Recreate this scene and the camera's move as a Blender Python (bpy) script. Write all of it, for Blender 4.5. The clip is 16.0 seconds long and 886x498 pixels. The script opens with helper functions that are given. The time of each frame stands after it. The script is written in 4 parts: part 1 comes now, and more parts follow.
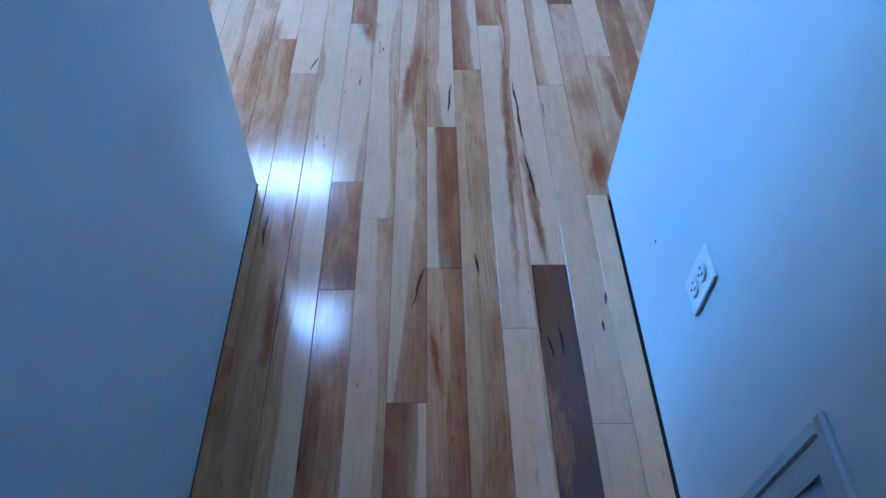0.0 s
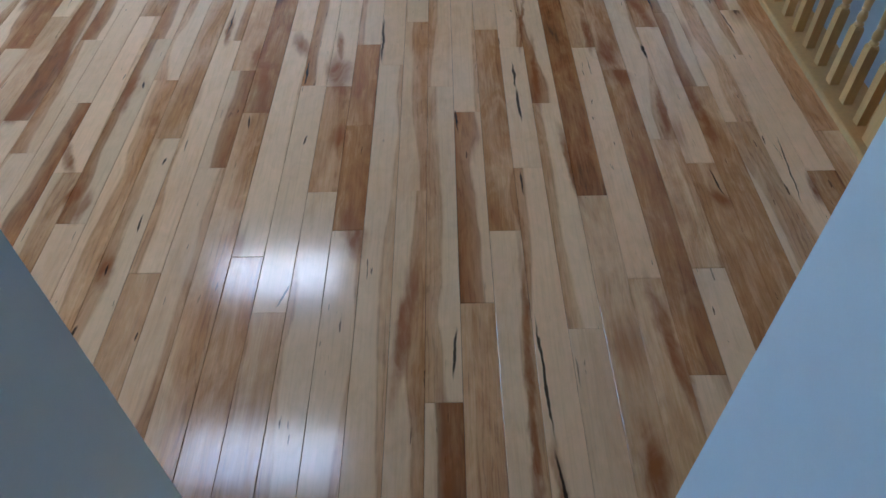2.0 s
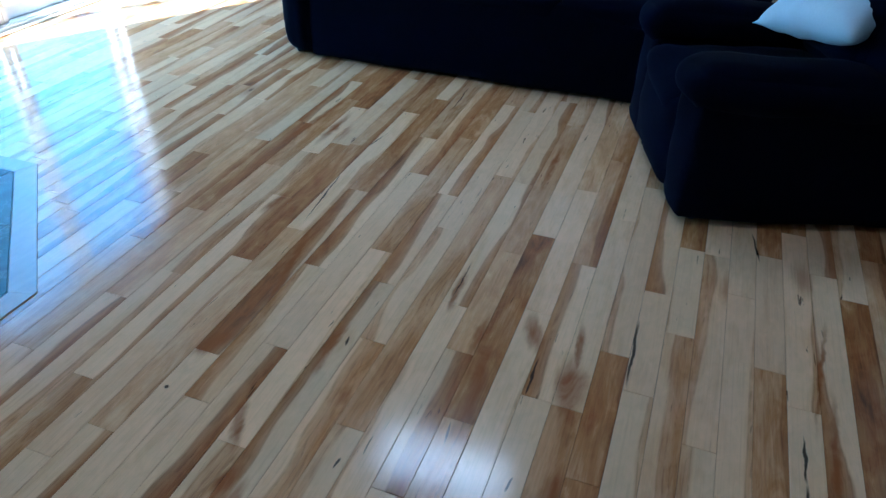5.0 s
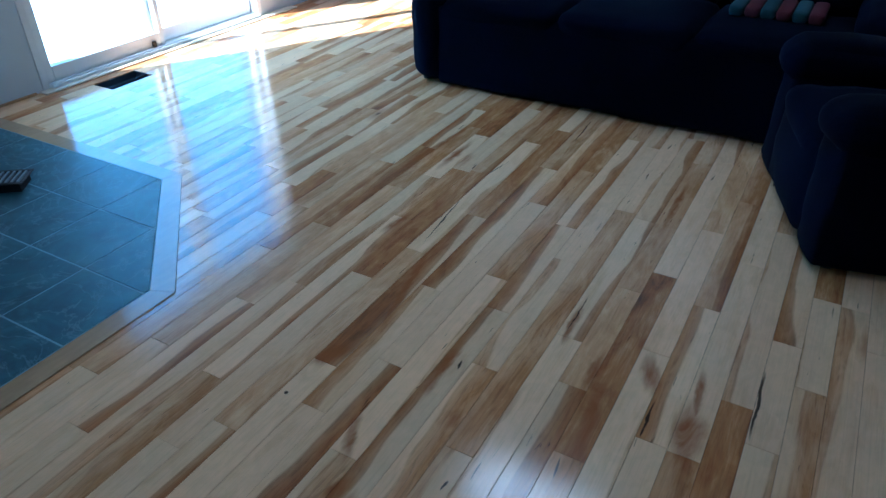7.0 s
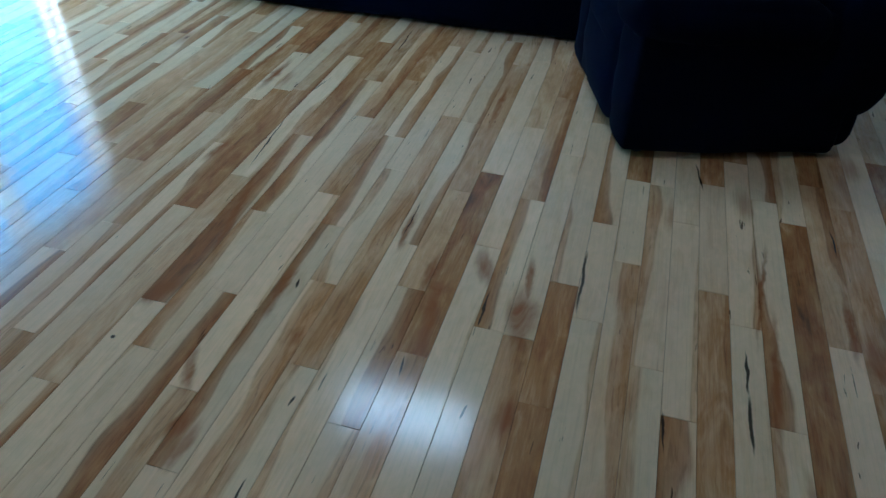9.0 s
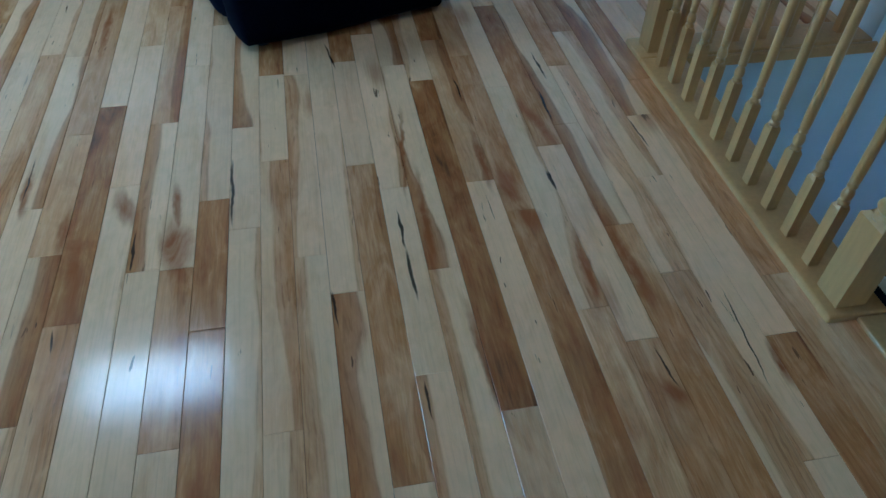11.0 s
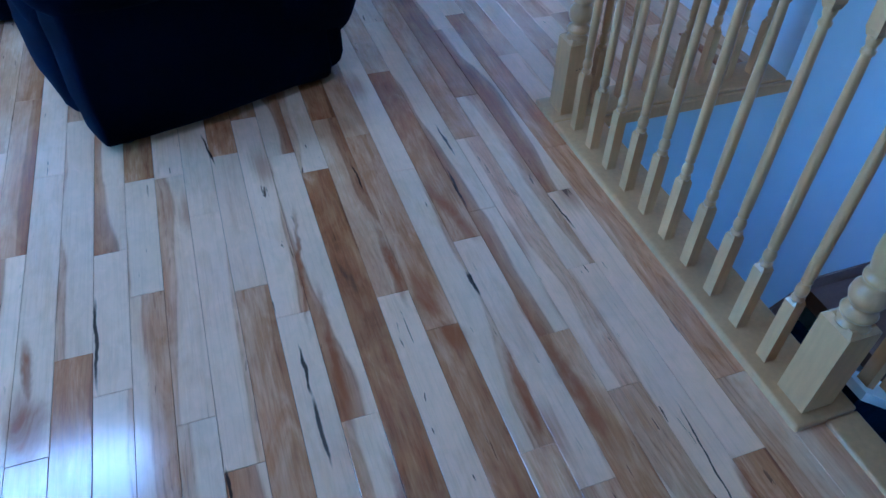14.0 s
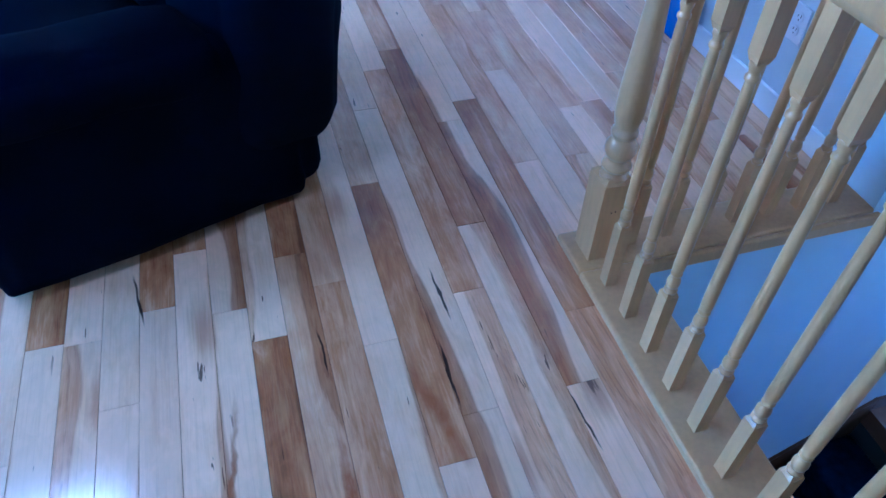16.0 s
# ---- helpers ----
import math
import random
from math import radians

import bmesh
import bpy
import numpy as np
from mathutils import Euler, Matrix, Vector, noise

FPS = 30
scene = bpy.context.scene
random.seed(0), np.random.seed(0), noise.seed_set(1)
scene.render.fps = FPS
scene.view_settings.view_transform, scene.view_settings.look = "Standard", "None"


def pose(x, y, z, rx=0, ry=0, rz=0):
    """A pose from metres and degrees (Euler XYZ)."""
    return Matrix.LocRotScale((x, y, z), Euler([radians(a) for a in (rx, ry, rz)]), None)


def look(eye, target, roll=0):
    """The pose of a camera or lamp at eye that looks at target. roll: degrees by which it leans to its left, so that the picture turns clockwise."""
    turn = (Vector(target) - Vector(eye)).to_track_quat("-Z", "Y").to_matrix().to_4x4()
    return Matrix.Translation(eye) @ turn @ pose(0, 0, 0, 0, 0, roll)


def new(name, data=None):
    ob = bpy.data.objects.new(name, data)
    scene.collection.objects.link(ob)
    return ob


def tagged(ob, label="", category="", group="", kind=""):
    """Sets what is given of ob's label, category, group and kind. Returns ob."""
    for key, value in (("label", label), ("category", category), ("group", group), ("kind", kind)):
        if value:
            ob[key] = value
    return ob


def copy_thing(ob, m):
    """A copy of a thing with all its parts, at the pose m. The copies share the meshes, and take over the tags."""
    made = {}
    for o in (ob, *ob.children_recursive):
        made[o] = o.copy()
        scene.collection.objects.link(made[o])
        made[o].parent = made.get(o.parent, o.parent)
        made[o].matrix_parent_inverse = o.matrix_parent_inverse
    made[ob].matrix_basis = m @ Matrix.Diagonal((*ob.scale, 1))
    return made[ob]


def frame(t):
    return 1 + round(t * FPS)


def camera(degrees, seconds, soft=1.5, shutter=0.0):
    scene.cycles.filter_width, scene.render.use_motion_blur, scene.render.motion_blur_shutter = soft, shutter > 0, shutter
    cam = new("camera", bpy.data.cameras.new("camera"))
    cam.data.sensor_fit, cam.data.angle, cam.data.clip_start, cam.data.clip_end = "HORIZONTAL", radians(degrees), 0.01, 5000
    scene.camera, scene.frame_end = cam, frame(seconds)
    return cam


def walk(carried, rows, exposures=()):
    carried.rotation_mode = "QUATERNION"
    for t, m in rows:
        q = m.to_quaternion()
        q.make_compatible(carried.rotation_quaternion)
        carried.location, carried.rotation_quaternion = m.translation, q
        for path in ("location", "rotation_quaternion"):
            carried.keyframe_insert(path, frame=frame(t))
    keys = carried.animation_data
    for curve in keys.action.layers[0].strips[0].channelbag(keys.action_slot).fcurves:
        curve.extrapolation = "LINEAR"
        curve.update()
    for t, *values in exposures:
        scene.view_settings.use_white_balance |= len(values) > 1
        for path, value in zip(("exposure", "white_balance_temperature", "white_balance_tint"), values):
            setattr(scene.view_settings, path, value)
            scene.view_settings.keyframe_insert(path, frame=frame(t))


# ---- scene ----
cam = camera(64.3, 16.0)
PATH = [
    (0, (0.008, -0.034, 1.305), (0.045, 1.25, -0.228), 1.0),
    (0.5, (0.044, 0.151, 1.317), (0.039, 1.453, -0.201), 0.2),
    (1, (0.08, 0.323, 1.312), (0.019, 1.639, -0.192), 0.1),
    (1.3, (0.075, 0.448, 1.32), (0.035, 1.757, -0.192), 1.5),
    (1.5, (0.065, 0.533, 1.324), (0.031, 1.867, -0.166), 1.3),
    (2, (0.048, 0.729, 1.333), (0.043, 2.084, -0.138), -1.0),
    (2.5, (0.052, 0.91, 1.329), (0.002, 2.259, -0.146), -0.4),
    (3, (0.071, 1.076, 1.328), (-0.115, 2.48, -0.085), 1.1),
    (3.5, (0.018, 1.185, 1.346), (-0.329, 2.587, -0.037), 1.5),
    (4, (-0.081, 1.293, 1.359), (-0.552, 2.745, 0.067), -0.2),
    (4.5, (-0.167, 1.363, 1.359), (-0.67, 2.865, 0.137), -0.2),
    (5, (-0.167, 1.392, 1.395), (-0.727, 2.926, 0.24), 0.9),
    (5.2, (-0.161, 1.388, 1.397), (-0.738, 2.933, 0.266), 0.5),
    (7.3, (-0.214, 1.359, 1.398), (-1.064, 2.806, 0.309), -0.5),
    (7.5, (-0.213, 1.358, 1.393), (-1.044, 2.802, 0.287), -0.3),
    (8, (-0.189, 1.37, 1.376), (-0.895, 2.827, 0.201), 0.5),
    (8.5, (-0.168, 1.376, 1.357), (-0.769, 2.848, 0.145), 0.6),
    (9, (-0.136, 1.372, 1.342), (-0.555, 2.876, 0.093), 1.2),
    (9.5, (-0.096, 1.374, 1.332), (-0.267, 2.869, 0.014), 2.2),
    (10, (-0.047, 1.396, 1.318), (-0.026, 2.849, -0.056), 2.1),
    (10.2, (-0.003, 1.397, 1.318), (0.085, 2.835, -0.069), 1.9),
    (12.3, (0.207, 1.367, 1.307), (0.621, 2.667, -0.155), 2.7),
    (12.5, (0.222, 1.375, 1.309), (0.629, 2.685, -0.146), 3.4),
    (13, (0.245, 1.452, 1.31), (0.614, 2.781, -0.138), 2.9),
    (13.5, (0.246, 1.615, 1.319), (0.657, 2.945, -0.117), 0.6),
    (14, (0.247, 1.746, 1.321), (0.74, 3.087, -0.079), 1.5),
    (14.5, (0.34, 1.898, 1.323), (0.816, 3.241, -0.08), 2.3),
    (15, (0.434, 2.025, 1.319), (0.87, 3.4, -0.066), 4.1),
    (15.5, (0.496, 2.165, 1.316), (0.892, 3.528, -0.093), 3.2),
    (16, (0.525, 2.374, 1.335), (0.961, 3.709, -0.089), 2.1),
]
# exposure and white balance drift of the film camera: seconds, stops, kelvin, tint
EXPOSURES = [(0.0, 4.7, 4050, 13), (1.0, 4.1, 4600, 14), (1.5, 3.95, 4950, 12), (2.5, 3.65, 6100, 20), (3.5, 3.42, 5300, 24), (4.5, 3.4, 5000, 6), (7.5, 2.95, 4780, 3), (8.5, 3.1, 4800, -3), (9.0, 3.22, 4850, -5), (9.5, 3.35, 5000, 0), (10.2, 3.5, 4950, -3), (12.5, 3.92, 4150, -5), (13.0, 3.93, 3880, -4), (13.5, 4.0, 3750, 2), (14.0, 4.1, 3800, 11), (14.5, 4.1, 3850, 13), (16.0, 4.5, 3780, 17)]
walk(cam, [(t, look(eye, target, roll)) for t, eye, target, roll in PATH], EXPOSURES)

# ---- light ----
SUN_WAY = Vector((0.53 * 0.78, 0.85 * 0.78, -0.63)).normalized()
world = bpy.data.worlds.new("sky")
world.use_nodes = True
scene.world = world
sky = world.node_tree.nodes.new("ShaderNodeTexSky")
sky.sky_type, sky.sun_disc = "NISHITA", False
sky.ozone_density, sky.dust_density = 7.0, 0.05
sky.sun_elevation, sky.sun_rotation = radians(39), 3.70
world.node_tree.links.new(sky.outputs[0], world.node_tree.nodes["Background"].inputs[0])
world.node_tree.nodes["Background"].inputs[1].default_value = 0.125

sun = new("sun", bpy.data.lights.new("sun", "SUN"))
sun.data.energy, sun.data.angle, sun.data.color = 3.4, radians(0.5), (1.0, 0.97, 0.93)
sun.rotation_euler = SUN_WAY.to_track_quat("-Z", "Y").to_euler()


def window_light(name, m, wide, high, watts, colour):
    lamp = new(name, bpy.data.lights.new(name, "AREA"))
    lamp.data.shape, lamp.data.size, lamp.data.size_y, lamp.data.energy, lamp.data.color = "RECTANGLE", wide, high, watts, colour
    lamp.matrix_world = m
    return lamp


DAY = (0.80, 0.90, 1.0)
window_light("skylight_daylight", look((-1.55, 5.10, 3.80), (-1.55, 5.10, 0)), 1.16, 0.62, 2.0, DAY)
window_light("skylight_daylight", look((-1.22, 2.89, 3.07), (-1.22, 2.89, 0)), 1.10, 0.44, 0.75, DAY)
for y in (4.02, 4.835):
    window_light("patio_daylight", look((-4.19, y, 1.02), (0, y, 1.02)), 0.72, 1.8, 1.45, (0.14, 0.61, 1.0))
# fill lamp added to brighten the stairwell; no source is known there
window_light("entry_fill", look((4.38, 2.5, 0.1), (2.0, 2.9, -1.2)), 0.85, 0.85, 0.38, (1.0, 0.95, 0.90))


# ---- materials ----
class Nodes:
    """A small helper that wires nodes of one material."""

    def __init__(self, name):
        self.mat = bpy.data.materials.new(name)
        self.mat.use_nodes = True
        self.tree = self.mat.node_tree
        self.bsdf = self.tree.nodes["Principled BSDF"]

    def add(self, kind, values=(), **settings):
        node = self.tree.nodes.new(kind)
        if "operation" in settings:
            node.operation = settings["operation"]
        if "use_clamp" in settings:
            node.use_clamp = settings["use_clamp"]
        if "data_type" in settings:
            node.data_type = settings["data_type"]
        if "interpolation_type" in settings:
            node.interpolation_type = settings["interpolation_type"]
        if "voronoi_dimensions" in settings:
            node.voronoi_dimensions = settings["voronoi_dimensions"]
        if "node_tree" in settings:
            node.node_tree = settings["node_tree"]
        for slot, value in values:
            if hasattr(value, "is_output"):
                self.tree.links.new(value, node.inputs[slot])
            else:
                node.inputs[slot].default_value = value
        return node

    def math(self, op, a, b=0.0, clamp=False):
        return self.add("ShaderNodeMath", ((0, a), (1, b)), operation=op, use_clamp=clamp).outputs[0]

    def mix(self, factor, a, b):
        return self.add("ShaderNodeMix", ((0, factor), (6, a), (7, b)), data_type="RGBA").outputs[2]

    def noise(self, vector, scale, detail=4.0, rough=0.55, distort=0.0):
        return self.add("ShaderNodeTexNoise", (("Vector", vector), ("Scale", scale), ("Detail", detail), ("Roughness", rough), ("Distortion", distort))).outputs[0]

    def ramp(self, value, low, high):
        return self.add("ShaderNodeMapRange", ((0, value), (1, low), (2, high)), interpolation_type="SMOOTHSTEP").outputs[0]

    def set(self, **inputs):
        for key, value in inputs.items():
            key = key.replace("_", " ")
            if hasattr(value, "is_output"):
                self.tree.links.new(value, self.bsdf.inputs[key])
            else:
                self.bsdf.inputs[key].default_value = value
        return self

    def bump(self, height, strength, distance=0.001):
        self.tree.links.new(self.add("ShaderNodeBump", (("Strength", strength), ("Distance", distance), ("Height", height))).outputs[0], self.bsdf.inputs["Normal"])
        return self.mat


def rgb(c):
    return (*c, 1.0)


def shade(c, f):
    return rgb([min(1.0, v * f) for v in c])


STAINS = {"crack": [], "knot": []}


def stain(kind, x, y, wide, long, turn):
    """A crack or knot of the floor: its middle, half width, half length and turn from the planks' run."""
    STAINS[kind].append((x, y, wide, long, turn))


stain("crack", 0.287, 2.739, 0.0044, 0.088, 1)
stain("crack", 0.289, 2.574, 0.0055, 0.103, 0)
stain("crack", -0.160, 2.968, 0.0055, 0.166, 1)
stain("crack", 0.268, 2.204, 0.0033, 0.059, 3)
stain("crack", 0.744, 2.878, 0.0044, 0.044, -1)
stain("crack", 0.881, 3.478, 0.0044, 0.101, 2)
stain("crack", 0.834, 3.242, 0.0044, 0.113, -1)
stain("crack", 1.083, 3.057, 0.0033, 0.098, 3)
stain("crack", 0.812, 2.199, 0.0033, 0.068, 7)
stain("knot", 0.611, 2.876, 0.0320, 0.106, 3)
stain("knot", 0.639, 2.727, 0.0352, 0.060, 14)
stain("knot", 0.800, 2.127, 0.0288, 0.045, 17)
stain("knot", -0.290, 2.776, 0.0400, 0.089, 11)
stain("crack", 0.570, 3.376, 0.0033, 0.079, 2)
stain("knot", 0.565, 3.006, 0.0128, 0.154, -0)
stain("crack", 1.031, 2.248, 0.0027, 0.169, -5)
stain("knot", -0.445, 2.946, 0.0288, 0.084, 17)
stain("crack", 0.091, 2.490, 0.0033, 0.071, 2)
stain("knot", 1.075, 2.171, 0.0128, 0.074, -5)
stain("knot", 0.341, 3.076, 0.0080, 0.223, -6)
stain("knot", 0.357, 2.764, 0.0128, 0.234, -2)
stain("knot", 0.412, 2.287, 0.0128, 0.181, 3)
stain("knot", 0.732, 2.518, 0.0144, 0.165, -5)
stain("knot", 0.849, 2.514, 0.0224, 0.203, 2)
stain("knot", 0.782, 3.149, 0.0224, 0.138, 14)
stain("knot", -0.302, 2.755, 0.0384, 0.134, 8)
stain("knot", -0.305, 2.923, 0.0128, 0.109, 5)
stain("crack", -1.308, 2.378, 0.0077, 0.008, -14)
stain("crack", -0.405, 2.781, 0.0044, 0.074, -1)
stain("knot", -0.851, 2.515, 0.0208, 0.038, 0)
stain("crack", -0.940, 2.713, 0.0044, 0.024, 8)
stain("knot", -0.976, 2.687, 0.0192, 0.149, 3)
stain("knot", -0.722, 3.050, 0.0144, 0.112, 4)
stain("crack", -0.724, 3.105, 0.0027, 0.118, 1)
stain("knot", -1.293, 2.563, 0.0288, 0.067, -24)
stain("knot", -1.538, 3.302, 0.0224, 0.088, -7)
stain("knot", -1.632, 3.947, 0.0192, 0.164, 0)
stain("crack", -1.391, 3.414, 0.0033, 0.212, 6)
stain("crack", -1.402, 3.901, 0.0033, 0.074, -10)
stain("knot", -1.750, 3.985, 0.0160, 0.306, -5)
stain("crack", -1.213, 4.479, 0.0033, 0.168, 3)
stain("knot", -1.053, 2.338, 0.0192, 0.089, 24)
stain("crack", 0.164, 3.651, 0.0044, 0.101, 9)
stain("crack", -0.768, 2.321, 0.0044, 0.020, 0)
stain("knot", -0.985, 2.191, 0.0240, 0.048, -9)
stain("knot", -0.591, 2.873, 0.0160, 0.098, -0)
stain("knot", -1.280, 2.966, 0.0144, 0.260, 12)
stain("knot", -0.542, 2.714, 0.0192, 0.164, 6)
stain("knot", -0.631, 3.944, 0.0144, 0.231, 1)
stain("knot", -0.811, 1.905, 0.0240, 0.067, 9)
stain("crack", -0.806, 1.902, 0.0033, 0.024, 7)
stain("crack", -0.768, 2.065, 0.0033, 0.041, 1)
stain("crack", -0.823, 1.707, 0.0055, 0.027, -6)
stain("knot", -0.946, 2.136, 0.0208, 0.067, -4)
stain("crack", 0.744, 2.869, 0.0055, 0.050, 7)
stain("crack", -0.365, 2.411, 0.0033, 0.027, -6)
stain("crack", -0.552, 2.503, 0.0033, 0.042, 5)
stain("crack", -0.404, 2.724, 0.0033, 0.030, 2)
stain("knot", -0.270, 2.427, 0.0256, 0.070, -7)
stain("crack", -0.346, 1.810, 0.0033, 0.043, -17)
stain("crack", -0.671, 1.695, 0.0033, 0.016, -2)
stain("crack", 0.263, 1.577, 0.0044, 0.181, 2)
stain("crack", 0.275, 1.306, 0.0044, 0.108, 6)
stain("knot", 0.228, 1.481, 0.0112, 0.577, -2)
stain("knot", 0.276, 1.201, 0.0144, 0.239, 3)
stain("knot", 0.051, 1.264, 0.0160, 0.324, 3)
stain("crack", -0.018, 0.950, 0.0033, 0.071, -13)
stain("knot", 0.018, 0.755, 0.0080, 0.107, 8)
stain("crack", 0.067, 1.637, 0.0044, 0.081, -4)
stain("crack", 0.409, 0.911, 0.0039, 0.024, -6)
stain("crack", 0.392, 0.835, 0.0033, 0.019, -3)
stain("knot", -0.348, 0.846, 0.0144, 0.144, 4)
stain("crack", -0.398, 1.125, 0.0033, 0.075, 0)
stain("knot", -0.347, 1.162, 0.0128, 0.095, 3)
stain("knot", -0.046, 1.733, 0.0224, 0.236, -6)
stain("knot", -0.194, 2.026, 0.0320, 0.104, 13)
stain("knot", 0.562, 1.647, 0.0192, 0.213, 5)
stain("crack", 0.120, 1.012, 0.0033, 0.043, 4)
stain("knot", 0.461, 1.349, 0.0256, 0.108, -3)
stain("crack", 0.269, 0.785, 0.0033, 0.035, 8)
stain("crack", 0.295, 0.798, 0.0033, 0.050, 3)


def stain_group():
    """Nearness to the floor's singular cracks and knots, from 0 in the middle of one to 1 at its rim."""
    tree = bpy.data.node_groups.new("floor_stains", "ShaderNodeTree")
    ends = tree.nodes.new("NodeGroupOutput")
    place = tree.nodes.new("ShaderNodeNewGeometry").outputs["Position"]
    ripple = tree.nodes.new("ShaderNodeTexNoise")
    stretch = tree.nodes.new("ShaderNodeVectorMath")
    stretch.operation = "MULTIPLY"
    stretch.inputs[1].default_value = (40.0, 14.0, 1.0)
    tree.links.new(place, stretch.inputs[0])
    tree.links.new(stretch.outputs[0], ripple.inputs["Vector"])
    ripple.inputs["Scale"].default_value, ripple.inputs["Detail"].default_value = 1.0, 3.0
    for kind, sway in (("crack", (0.016, 0.0, 0.0)), ("knot", (0.030, 0.050, 0.0))):
        tree.interface.new_socket(name=kind, in_out="OUTPUT", socket_type="NodeSocketFloat")
        wobble = tree.nodes.new("ShaderNodeVectorMath")
        wobble.operation = "MULTIPLY_ADD"
        tree.links.new(ripple.outputs["Color"], wobble.inputs[0])
        wobble.inputs[1].default_value = sway
        shifted = tree.nodes.new("ShaderNodeVectorMath")
        shifted.operation = "SUBTRACT"
        tree.links.new(place, wobble.inputs[2])
        tree.links.new(wobble.outputs[0], shifted.inputs[0])
        shifted.inputs[1].default_value = [v / 2 for v in sway]
        nearest = None
        for x, y, wide, long, turn in STAINS[kind]:
            spot = tree.nodes.new("ShaderNodeMapping")
            spot.vector_type = "TEXTURE"
            spot.inputs["Location"].default_value = (x, y, 0.0)
            if nearest is not None:  # each mark waits for the last one, which keeps the node stack short
                centre = tree.nodes.new("ShaderNodeVectorMath")
                centre.operation = "MULTIPLY_ADD"
                tree.links.new(nearest, centre.inputs[0])
                centre.inputs[1].default_value = (1e-9, 0.0, 0.0)
                centre.inputs[2].default_value = (x, y, 0.0)
                tree.links.new(centre.outputs[0], spot.inputs["Location"])
            spot.inputs["Rotation"].default_value = (0.0, 0.0, radians(turn))
            spot.inputs["Scale"].default_value = (wide, long, 1.0)
            tree.links.new(shifted.outputs[0], spot.inputs["Vector"])
            reach = tree.nodes.new("ShaderNodeVectorMath")
            reach.operation = "LENGTH"
            tree.links.new(spot.outputs[0], reach.inputs[0])
            if nearest is None:
                nearest = reach.outputs["Value"]
                continue
            least = tree.nodes.new("ShaderNodeMath")
            least.operation = "MINIMUM"
            tree.links.new(nearest, least.inputs[0])
            tree.links.new(reach.outputs["Value"], least.inputs[1])
            nearest = least.outputs[0]
        tree.links.new(nearest, ends.inputs[kind])
    return tree


FLOOR_STAINS = stain_group()


WOOD_TONES = ((0.0, (0.84, 0.522, 0.278)), (0.25, (0.685, 0.364, 0.160)), (0.5, (0.495, 0.214, 0.070)), (0.75, (0.355, 0.126, 0.036)), (1.0, (0.150, 0.058, 0.025)))


